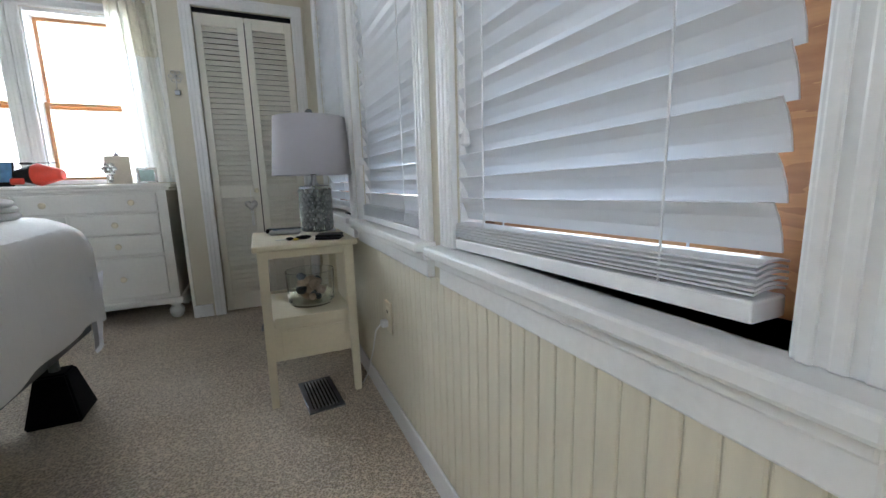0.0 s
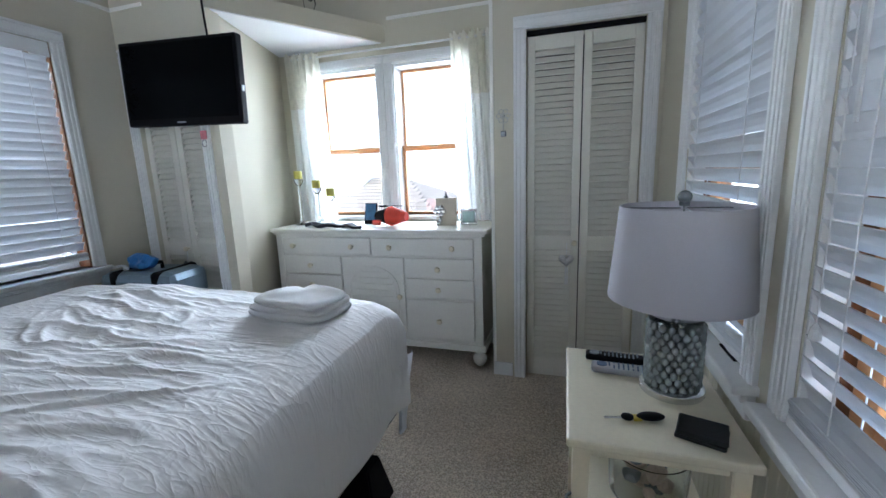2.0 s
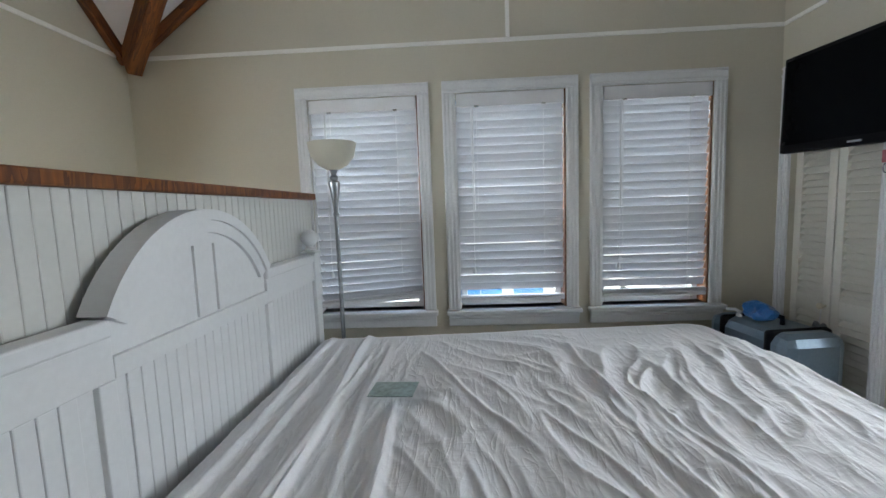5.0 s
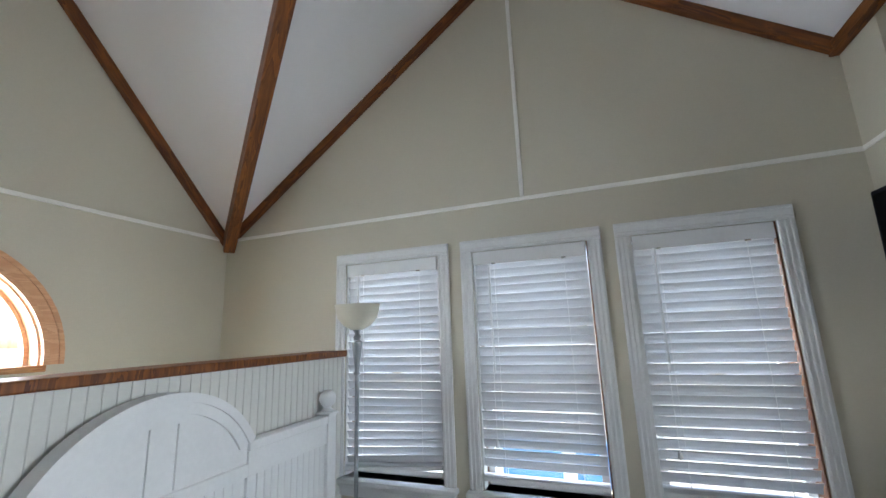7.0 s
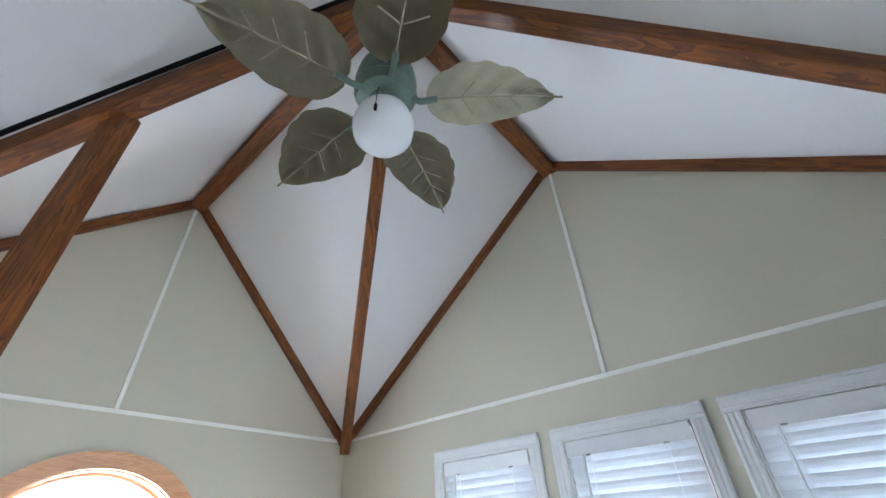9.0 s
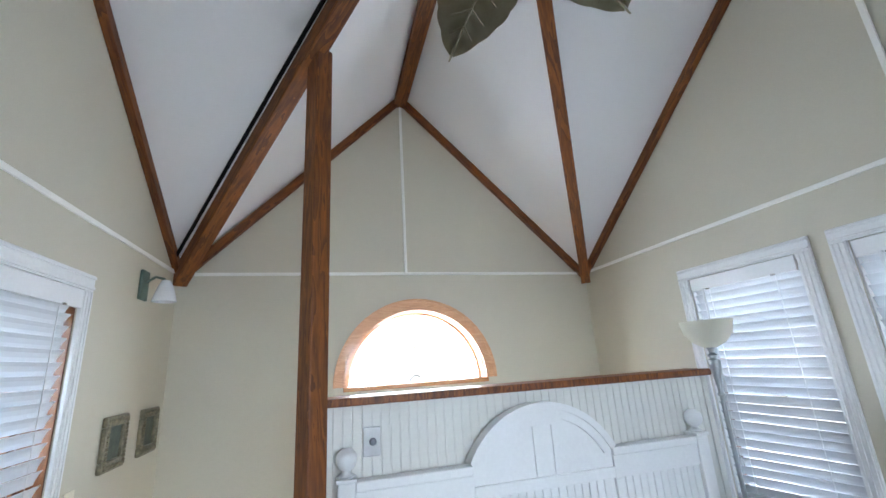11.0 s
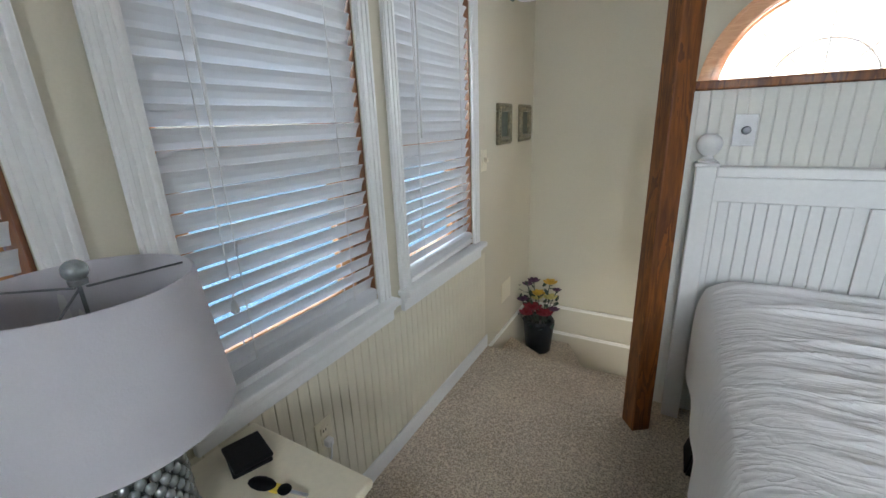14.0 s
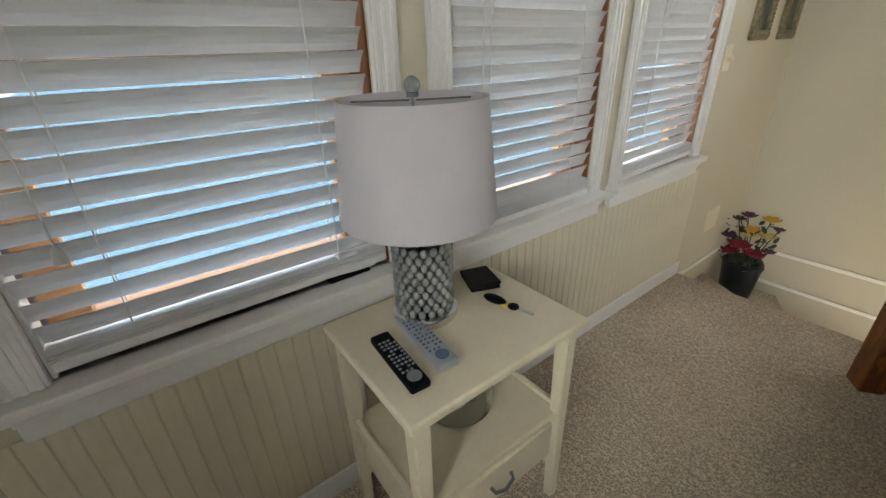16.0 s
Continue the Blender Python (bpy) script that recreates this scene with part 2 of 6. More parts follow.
def mesh_of(name, bm, mat, smooth=False):
    bmesh.ops.recalc_face_normals(bm, faces=bm.faces)
    me = bpy.data.meshes.new(name)
    bm.to_mesh(me)
    bm.free()
    me.materials.append(mat)
    if smooth:
        me.polygons.foreach_set("use_smooth", [True] * len(me.polygons))
        me.set_sharp_from_angle(angle=radians(38))
    return me


def part(name, bm, mat, parent=None, label="", smooth=False):
    ob = new(name, mesh_of(name, bm, mat, smooth))
    ob.parent = parent
    return tagged(ob, label)


def thing(name, loc, label, category, group="", kind="", turn=0.0):
    ob = new(name)
    ob.empty_display_size = 0.1
    ob.matrix_basis = pose(*loc, 0, 0, turn)
    return tagged(ob, label, category, group, kind)


def share(name, mesh, parent, x=0.0, y=0.0, z=0.0, m=None):
    """One more object on a mesh that others use too."""
    ob = new(name, mesh)
    ob.parent = parent
    ob.matrix_basis = m if m is not None else Matrix.Translation((x, y, z))
    return ob


# ---- the room ----
XW, XE, YS, YN = -1.935, 1.125, -0.740, 3.79
YCW, YCE, XCW, XCE = 2.835, 3.25, -1.245, 0.255
CX, CY, RIDGE, EAVE = -0.388, 1.395, 3.82, 2.27
SLOPE_Y, SLOPE_X = (RIDGE - EAVE) / (CY - YS), (RIDGE - EAVE) / (CX - XW)
THICK = 0.16


def roof(x, y):
    return max(RIDGE - SLOPE_Y * abs(y - CY), RIDGE - SLOPE_X * abs(x - CX))


def grid_wall(bm, axis, a0, a1, z0, z1, d0, d1, holes):
    """A wall along axis from a0 to a1 with rectangular holes (a, b, bottom, top), as solid blocks."""
    cuts = sorted({a0, a1, *[v for h in holes for v in h[:2]]})
    for p, q in zip(cuts, cuts[1:]):
        mid = (p + q) / 2
        h = [k for k in holes if k[0] < mid < k[1]]
        spans = [(z0, z1)] if not h else [(z0, h[0][2]), (h[0][3], z1)]
        for b, t in spans:
            if t - b > 1e-4:
                box(bm, *((p, q, d0, d1) if axis == "x" else (d0, d1, p, q)), b, t)


# window openings: (from, to, sill, head)
E_WIN = [(0.30, 0.94, 0.725, 1.985), (1.15, 1.81, 0.725, 1.985), (2.03, 2.735, 0.725, 1.985)]
W_WIN = [(0.277, 0.893, 0.80, 2.005), (1.095, 1.703, 0.80, 2.005), (1.895, 2.485, 0.80, 2.005)]
N_WIN = [(-1.225, -0.69, 0.95, 2.05), (-0.555, -0.02, 0.95, 2.05)]
WEST_DOOR = (-1.85, -1.37, 0.0, 1.99)
EAST_DOOR = (0.45, 1.035, 0.0, 1.99)
STAIR_FLOOR = -1.6

bm = bmesh.new()
grid_wall(bm, "y", YS, YN, -0.3, EAVE, XE, XE + THICK, E_WIN)
prism(bm, [(YS, EAVE), (CY, RIDGE), (2 * CY - YS, EAVE)], "x", XE, XE + THICK)
box(bm, XE, XE + THICK, YS, 0.13, STAIR_FLOOR, -0.3)
tagged(part("wall_east", bm, WALL), "cream painted wall with three blind-covered windows", "wall", kind="structure")
bm = bmesh.new()
grid_wall(bm, "y", YS, YN, -0.3, EAVE, XW - THICK, XW, W_WIN)
prism(bm, [(YS, EAVE), (CY, RIDGE), (2 * CY - YS, EAVE)], "x", XW - THICK, XW)
tagged(part("wall_west", bm, WALL), "cream painted gable wall with three windows", "wall", kind="structure")

ARCH_X, ARCH_Z, ARCH_R = -0.452, 1.49, 0.505
bm = bmesh.new()
x0, x1 = ARCH_X - ARCH_R, ARCH_X + ARCH_R
box(bm, XW - THICK, x0, YS - THICK, YS, STAIR_FLOOR, EAVE)
box(bm, x1, XE + THICK, YS - THICK, YS, STAIR_FLOOR, EAVE)
box(bm, x0, x1, YS - THICK, YS, STAIR_FLOOR, ARCH_Z)
for k in range(24):
    a, b = math.pi * k / 24, math.pi * (k + 1) / 24
    p, q = (ARCH_X + ARCH_R * math.cos(a), ARCH_Z + ARCH_R * math.sin(a)), (ARCH_X + ARCH_R * math.cos(b), ARCH_Z + ARCH_R * math.sin(b))
    prism(bm, [p, q, (q[0], EAVE), (p[0], EAVE)], "y", YS - THICK, YS)
prism(bm, [(XW, EAVE), (CX, RIDGE), (2 * CX - XW, EAVE)], "y", YS - THICK, YS)
tagged(part("wall_south", bm, WALL), "cream painted gable wall with a half-round window", "wall", kind="structure")

bm = bmesh.new()
grid_wall(bm, "x", XW - THICK, XE + THICK, 0.0, RIDGE, YN, YN + THICK, N_WIN)
tagged(part("wall_north", bm, WALL), "cream painted wall with a pair of sash windows", "wall", kind="structure")

# closet beside the television: solid front, open ledge above its inner part
LEDGE, SOFFIT, NICHE = 2.31, 2.20, -1.68
bm = bmesh.new()
grid_wall(bm, "x", XW, XCW - 0.001, 0.0, LEDGE, YCW, YCW + 0.1, [WEST_DOOR])
box(bm, XW, NICHE, YCW, YCW + 0.1, LEDGE, roof(XW, YCW))
box(bm, NICHE - 0.06, NICHE, YCW + 0.1, YN, LEDGE, 2.9)
tagged(part("wall_closet_west", bm, WALL), "cream closet wall beside the window bay", "wall", kind="structure")
bm = bmesh.new()
prism(bm, [(XCW, YCW), (XCW - 0.27, YN), (XCW - 0.37, YN), (XCW - 0.1, YCW + 0.1), (XCW - 0.1, YCW + 0.001)], "z", 0.0, SOFFIT)
tagged(part("wall_alcove_side", bm, WALL), "cream side wall of the window bay", "wall", kind="structure")
bm = bmesh.new()
prism(bm, [(XCW, YCW + 0.002), (-0.60, YN), (XW, YN), (XW, YCW + 0.1), (XCW - 0.1, YCW + 0.1)], "z", SOFFIT, LEDGE)
tagged(part("ledge", bm, WALL), "cream display ledge above the window bay", "ledge", kind="structure")
bm = bmesh.new()
prism(bm, [(XCW + 0.01, YCW + 0.03), (-0.63, YN - 0.004), (XCW - 0.26, YN - 0.004)], "z", SOFFIT - 0.006, SOFFIT - 0.001)
tagged(part("soffit", bm, CEIL), "white painted underside of the ledge", "ceiling", kind="structure")
bm = bmesh.new()
grid_wall(bm, "x", XCE, XE, 0.0, 3.3, YCE, YCE + 0.1, [EAST_DOOR])
box(bm, XCE, XCE + 0.1, YCE + 0.1, YN, 0.0, 3.3)
tagged(part("wall_closet_east", bm, WALL), "cream closet wall with louvred doors", "wall", kind="structure")

# vaulted ceiling of four gables, sheets with thickness
bm = bmesh.new()
center = (CX, CY, RIDGE)
xa, xb, ya, yb = XW - THICK, XE + THICK, YS - THICK, YN + THICK
def quad(*pts):
    lo = [bm.verts.new(p) for p in pts]
    hi = [bm.verts.new((p[0], p[1], p[2] + 0.08)) for p in pts]
    bm.faces.new(lo), bm.faces.new(list(reversed(hi)))
    for i in range(len(pts)):
        j = (i + 1) % len(pts)
        bm.faces.new((lo[i], hi[i], hi[j], lo[j]))
kx, ky = (CX - xa), (CX - xa) * SLOPE_X / SLOPE_Y
low = RIDGE - SLOPE_X * kx
for sx in (-1, 1):
    for sy in (-1, 1):
        corner = (CX + sx * kx, CY + sy * ky, low)
        quad(center, (CX + sx * kx, CY, RIDGE), corner)
        quad(center, (CX, CY + sy * ky, RIDGE), corner)
quad((CX, CY + ky, RIDGE), (CX, yb + 0.3, RIDGE), (CX - kx, yb + 0.3, low), (CX - kx, CY + ky, low))
quad((CX, CY + ky, RIDGE), (CX, yb + 0.3, RIDGE), (CX + kx, yb + 0.3, low), (CX + kx, CY + ky, low))
tagged(part("ceiling", bm, CEIL), "white cathedral ceiling of four gables", "ceiling", kind="structure")

# floor, with the stair cut out behind the half wall
EDGE = 0.13
bm = boxes((XW, XE, EDGE, YN, -0.2, 0.0))
tagged(part("floor", bm, CARPET), "beige looped carpet over the whole room", "floor", kind="structure")

# beams
def beam(name, p, q, width, drop, parent=None, lift=0.0, label="dark stained roof beam"):
    """A square timber whose top runs from p to q."""
    p, q = Vector(p), Vector(q)
    d = (q - p)
    n = d.length
    side = d.cross(Vector((0, 0, 1))).normalized()
    up = side.cross(d).normalized()
    m = Matrix((side, up, -d.normalized())).transposed().to_4x4()
    bm = bmesh.new()
    box(bm, -width / 2, width / 2, -drop, lift, -n, 0, bevel=0.006)
    ob = part(name, bm, BEAM_X)
    ob.matrix_basis = Matrix.Translation(p) @ m
    return tagged(ob, label, "beam", "roof beams", "structure")


for i, (sx, sy) in enumerate(((-1, -1), (1, -1), (-1, 1), (1, 1))):
    end = (0.985 if sx < 0 else 1.0) if sy < 0 else 0.93
    q = (CX + sx * (CX - XW if sx < 0 else XE - CX) * end, CY + sy * (CY - YS) * end, RIDGE - (RIDGE - EAVE) * end)
    if sy > 0 and sx < 0:
        f = (YCW - CY) / (CY - YS)
        q = (CX + sx * (CX - XW) * f, YCW, RIDGE - (RIDGE - EAVE) * f)
    beam("valley_beam_%d" % (i + 1), (CX - (0.06 if i == 0 else 0.0), CY, RIDGE + 0.01), q, 0.072 if i != 1 else 0.085, 0.15 if i == 0 else 0.10)
beam("ridge_beam_1", (XW, CY, RIDGE), (XE, CY, RIDGE), 0.1, 0.11)
beam("ridge_beam_2", (CX, YS, RIDGE), (CX, YN, RIDGE), 0.1, 0.11)
RAKE = 0.04
for i, (p, q) in enumerate((
        ((XW + RAKE / 2, YS, EAVE), (XW + RAKE / 2, CY, RIDGE)), ((XW + RAKE / 2, YCW, roof(XW, YCW)), (XW + RAKE / 2, CY, RIDGE)),
        ((XE - RAKE / 2, YS, EAVE), (XE - RAKE / 2, CY, RIDGE)), ((XE - RAKE / 2, YCE, roof(XE, YCE)), (XE - RAKE / 2, CY, RIDGE)),
        ((XW, YCW - RAKE / 2, roof(XW, YCW)), (CX - (CX - XW) * (YCW - CY) / (CY - YS), YCW - RAKE / 2, roof(XW, YCW))),
        ((XW, YS + RAKE / 2, EAVE), (CX, YS + RAKE / 2, RIDGE)), ((XE, YS + RAKE / 2, EAVE), (CX, YS + RAKE / 2, RIDGE)))):
    beam("rake_trim_%d" % (i + 1), p, q, RAKE, 0.06, label="narrow dark stained wood trim along the gable")
# added black rod stands in for the shadow gap beside the beam
cable = bmesh.new()
tube(cable, [(CX + 0.08, CY + 0.02, RIDGE - 0.085), (XE - 0.03, YS + 0.16, EAVE + 0.085)], 0.011, 8)
tagged(part("trim_cable", cable, BLACK), "thin black rod standing for the shadowed gap along the roof beam", "cable", kind="structure")
bm = bmesh.new()
box(bm, -0.045, 0.045, -0.042, 0.042, 0.0, 3.12, bevel=0.006)
post = tagged(part("post", bm, BEAM_X), "dark stained square timber post beside the bed", "post", kind="structure")
post.matrix_basis = pose(0.221, 0.476, 0.0, 0, 0, -54.7)

# half wall behind the bed, with a wood cap
HY0, HY1, HZ = 0.13, 0.262, 1.455
bm = boxes((XW, 0.165, HY0, HY1, -0.2, HZ))
box(bm, 0.165, 0.28, HY0, HY1, -0.2, 0.002)
tagged(part("half_wall", bm, BEAD_PALE), "pale beadboard half wall behind the headboard", "wall", kind="structure")
bm = boxes((XW, 0.19, HY0 - 0.03, HY1 + 0.03, HZ, HZ + 0.035), bevel=0.006)
tagged(part("half_wall_cap", bm, BEAM_X), "dark wood cap on the half wall", "trim", kind="structure")

# stair going down: two winders, then straight treads behind the half wall
bm = bmesh.new()
px, py = 0.30, EDGE - 0.001
prism(bm, [(px, py), (XE, py), (XE, -0.35)], "z", STAIR_FLOOR, -0.18)
prism(bm, [(px, py), (XE, -0.35), (XE, YS), (0.78, YS)], "z", STAIR_FLOOR, -0.36)
prism(bm, [(px, py), (0.78, YS), (px, YS)], "z", STAIR_FLOOR, -0.54)
for k in range(6):
    box(bm, px - 0.26 * (k + 1), px - 0.26 * k, YS, HY0, STAIR_FLOOR - 0.1, -0.72 - 0.14 * k)
tagged(part("stairs", bm, CARPET), "beige carpeted winder stairs going down", "stairs", kind="structure")
bm = boxes((XW, XE, YS, HY0, STAIR_FLOOR - 0.2, STAIR_FLOOR - 0.1))
tagged(part("floor_below", bm, CARPET), "beige carpet at the stair foot", "floor", kind="structure")

# wall trims: thin cream battens and skirting
def batten(name, row, mat=None, label="narrow cream batten on the wall"):
    tagged(part(name, boxes(row, bevel=0.003), mat or CREAM), label, "trim", kind="structure")


BATTEN = 2.272
batten("trim_west", (XW, XW + 0.012, YS, YCW, BATTEN - 0.011, BATTEN + 0.011))
batten("trim_west_rise", (XW, XW + 0.012, CY - 0.011, CY + 0.011, BATTEN + 0.012, RIDGE - 0.08))
batten("trim_south", (XW + 0.013, XE - 0.013, YS, YS + 0.012, BATTEN - 0.011, BATTEN + 0.011))
batten("trim_south_rise", (CX - 0.011, CX + 0.011, YS, YS + 0.012, BATTEN + 0.012, RIDGE - 0.08))
batten("trim_east", (XE - 0.012, XE, YS, YCE, BATTEN - 0.011, BATTEN + 0.011))
batten("trim_closet_west", (XW + 0.013, NICHE, YCW - 0.01, YCW, BATTEN - 0.01, BATTEN + 0.01))
batten("trim_north", (-0.58, XCE - 0.001, YN - 0.012, YN, BATTEN + 0.07, BATTEN + 0.092))
batten("stair_trim_upper", (0.2, XE - 0.01, YS, YS + 0.014, -0.065, -0.04))
batten("stair_trim_lower", (0.0, XE - 0.01, YS, YS + 0.014, -0.29, -0.265))
batten("stair_trim_east", (XE - 0.014, XE, YS + 0.015, 0.12, -0.045, -0.02))
batten("corner_bead", (XCE - 0.004, XCE + 0.016, YCE - 0.006, YCE + 0.0, 0.0, 3.2))


def skirting(name, rows):
    bm = bmesh.new()
    for r in rows:
        box(bm, *r, 0.0, 0.085, bevel=0.004)
    tagged(part(name, bm, TRIM), "white painted skirting board", "baseboard", kind="structure")


skirting("baseboard_east", [(XE - 0.016, XE - 0.0075, 0.132, YCE)])
skirting("baseboard_west", [(XW, XW + 0.014, 0.27, YCW)])
skirting("baseboard_closet_east", [(XCE, 0.372, YCE - 0.014, YCE)])
skirting("baseboard_closet_west", [(-1.30, XCW, YCW - 0.014, YCW)])


# ---- windows, built about their own sill corner: x along the wall, y into the room ----
def window(name, loc, turn, w, h, label, casing=0.072, sash=TRIM, jamb=PINE, meeting=0.45, stool=True, tint=GLASS, rail=0.035):
    win = thing(name, loc, label, "window", "", "structure", turn)
    c = casing
    def moulded(a0, a1, z0, z1, upright):
        bm = bmesh.new()
        box(bm, a0, a1, 0.0, 0.016, z0, z1, bevel=0.003)
        if upright:
            for f in (0.1, 0.42, 0.74):
                box(bm, a0 + f * c, a0 + (f + 0.18) * c, 0.012, 0.0195, z0, z1 - 0.004, bevel=0.0025)
        else:
            for f in (0.1, 0.74):
                box(bm, a0 + 0.004, a1 - 0.004, 0.012, 0.023, z0 + f * c, z0 + (f + 0.18) * c, bevel=0.003)
        return bm
    base = 0.0
    part("casing", moulded(-c, 0.0, base, h, True), TRIM, win)
    part("casing", moulded(w, w + c, base, h, True), TRIM, win)
    part("head_casing", moulded(-c, w + c, h, h + c, False), TRIM, win)
    if stool:
        part("window_sill", boxes((-c - 0.01, w + c + 0.01, -0.1, 0.058, -0.026, 0.0), bevel=0.006), TRIM, win, "white painted sill with worn, scuffed paint")
        bm = boxes((-c, w + c, 0.0, 0.022, -0.095, -0.027), bevel=0.004)
        box(bm, -c, w + c, 0.018, 0.034, -0.05, -0.027, bevel=0.004)
        part("apron", bm, TRIM, win)
    else:
        part("window_sill", boxes((-c, w + c, -0.1, 0.03, -0.03, 0.0), bevel=0.004), TRIM, win)
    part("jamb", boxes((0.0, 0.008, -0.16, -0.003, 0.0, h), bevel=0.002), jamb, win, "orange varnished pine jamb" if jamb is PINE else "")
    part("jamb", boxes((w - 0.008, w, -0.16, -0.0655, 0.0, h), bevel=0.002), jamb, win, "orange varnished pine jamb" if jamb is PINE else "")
    part("jamb_edge", boxes((w - 0.009, w, -0.065, -0.003, 0.0, h), bevel=0.002), TRIM, win)
    part("jamb_head", boxes((0.012, w - 0.012, -0.16, -0.004, h - 0.022, h), bevel=0.002), TRIM, win)
    mz = h * meeting
    for z0, z1, d in ((0.0, mz + 0.02, -0.085), (mz - 0.02, h - 0.022, -0.125)):
        s = rail
        bm = bmesh.new()
        box(bm, 0.012, 0.012 + s, d - 0.03, d, z0, z1, bevel=0.003)
        box(bm, w - 0.012 - s, w - 0.012, d - 0.03, d, z0, z1, bevel=0.003)
        box(bm, 0.012 + s, w - 0.012 - s, d - 0.03, d, z0, z0 + s, bevel=0.003)
        box(bm, 0.012 + s, w - 0.012 - s, d - 0.03, d, z1 - s, z1, bevel=0.003)
        part("window_frame", bm, sash, win)
        pane = part("pane", boxes((0.012 + s, w - 0.012 - s, d - 0.017, d - 0.013, z0 + s, z1 - s)), tint, win)
        pane.visible_shadow = False
    bm = boxes((w / 2 - 0.03, w / 2 + 0.03, -0.084, -0.066, mz + 0.0, mz + 0.018), bevel=0.004)
    part("sash_lock", bm, BRASS, win)
    return win


BRASS = material("aged_brass", (0.42, 0.33, 0.18), 0.35, 0.7, 12, 90, 0.05, metal=1.0)
CORD = material("white_cord", (0.75, 0.76, 0.77), 0.7, 0.9, 40, 200, 0.1)


def slat_mesh(length):
    bm = bmesh.new()
    prof = [(-0.025, -0.0028), (-0.009, 0.0), (0.009, 0.0), (0.025, -0.0028), (0.025, -0.0006), (0.009, 0.003), (-0.009, 0.003), (-0.025, -0.0006)]
    prism(bm, prof, "x", 0.0, length)
    return mesh_of("slat", bm, SLAT)


def blind(loc, turn, w, h, label, tilt=54, lean=0.0, stack=5, gap=0.0, wand=0.12, lean_left=True, lift=0.0, inset=0.013):
    """A slatted blind hung in an opening of w by h metres. lean: how much higher one end of the bottom rail hangs; lift: its height over the sill."""
    b = thing("window_blind", loc, label, "window blind", "window blinds", "", turn)
    part("valance", boxes((0.012, w - 0.012, -0.012, 0.0, h - 0.078, h - 0.005), bevel=0.003), SLAT_RAIL, b)
    part("head_rail", boxes((0.025, w - 0.025, -0.062, -0.014, h - 0.055, h - 0.01), bevel=0.002), SLAT_RAIL, b)
    mesh = slat_mesh(w - 0.008 - inset)
    low = 0.03 + 0.0045 * stack + lift
    top = h - 0.062
    n = int((top - low - gap) / 0.0455 + 0.75)
    wob = random.Random(int(w * 1e4) + int(loc[1] * 100))
    slope = math.atan2(lean, w) * (1 if lean_left else -1)
    for k in range(n):
        z = top - 0.0455 * (k + 0.35)
        f = max(0.0, (k - n + 9) / 9.0)
        m = pose(inset, -0.034, z + lean * f * (0.0 if lean_left else 1.0), 0, -math.degrees(slope) * f, 0) @ pose(0, 0, 0, tilt + wob.uniform(-3.0, 3.0), 0, 0)
        m = Matrix.Translation((wob.uniform(-0.002, 0.002), 0, wob.uniform(-0.002, 0.002))) @ m
        share("slat", mesh, b, m=m)
    base = lean * (0.0 if lean_left else 1.0) + lift
    for k in range(stack):
        share("slat", mesh, b, m=pose(inset + wob.uniform(-0.002, 0.002), -0.034 + wob.uniform(-0.003, 0.003), 0.031 + 0.0052 * k + base, 0, -math.degrees(slope), 0))
    rail = part("bottom_rail", boxes((inset - 0.001, w - 0.009, -0.06, -0.008, 0.0, 0.022), bevel=0.003), SLAT_RAIL, b)
    rail.matrix_basis = pose(0, 0, 0.003 + base, 0, -math.degrees(slope), 0)
    for f in (0.2, 0.8):
        bm = boxes((f * w - 0.0012, f * w + 0.0012, -0.0135, -0.0115, 0.03 + lean * 0.5 + lift, h - 0.06))
        box(bm, f * w - 0.0012, f * w + 0.0012, -0.059, -0.057, 0.03 + lean * 0.5 + lift, h - 0.06)
        part("ladder_cord", bm, CORD, b)
        part("cord_clip", boxes((f * w - 0.012, f * w + 0.012, -0.001, 0.004, h - 0.08, h - 0.072), bevel=0.001), CHROME, b)
    bm = bmesh.new()
    tube(bm, [(wand, 0.006, h - 0.07), (wand + 0.002, 0.008, h * 0.75), (wand, 0.006, h * 0.47)], 0.0042, 6)
    part("tilt_wand", bm, CORD, b)
    bm = bmesh.new()
    tube(bm, [(w - 0.09, 0.004, h - 0.07), (w - 0.092, 0.006, h * 0.5), (w - 0.09, 0.004, h * 0.2)], 0.0016, 5)
    lathe(bm, [(0.003, 0.03), (0.008, 0.02), (0.011, 0.0), (0.006, -0.004)], (w - 0.09, 0.004, h * 0.2 - 0.03), 8)
    part("lift_cord", bm, CORD, b)
    return b


SLAT_RAIL = material("white_rail_vinyl", (0.80, 0.81, 0.82), 0.4, 0.93, 4.0, 60, 0.03)
CHROME = material("polished_chrome", (0.75, 0.76, 0.78), 0.12, 0.9, 12, 120, 0.01, metal=1.0)
for i, (a, b, z0, z1) in enumerate(E_WIN):
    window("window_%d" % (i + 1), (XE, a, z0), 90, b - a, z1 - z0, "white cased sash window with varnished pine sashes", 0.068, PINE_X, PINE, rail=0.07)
    blind((XE - 0.022, a, z0), 90, b - a, z1 - z0, ("white slatted blind hanging crooked above the sill", "white slatted blind lowered to the sill", "white slatted blind in the corner window")[i],
          (64, 65, 60)[i], (0.016, 0.0, 0.0)[i], (6, 7, 3)[i], 0.0, b - a - 0.12, (False, True, True)[i], (0.0, 0.0, 0.016)[i], (0.030, 0.013, 0.016)[i])
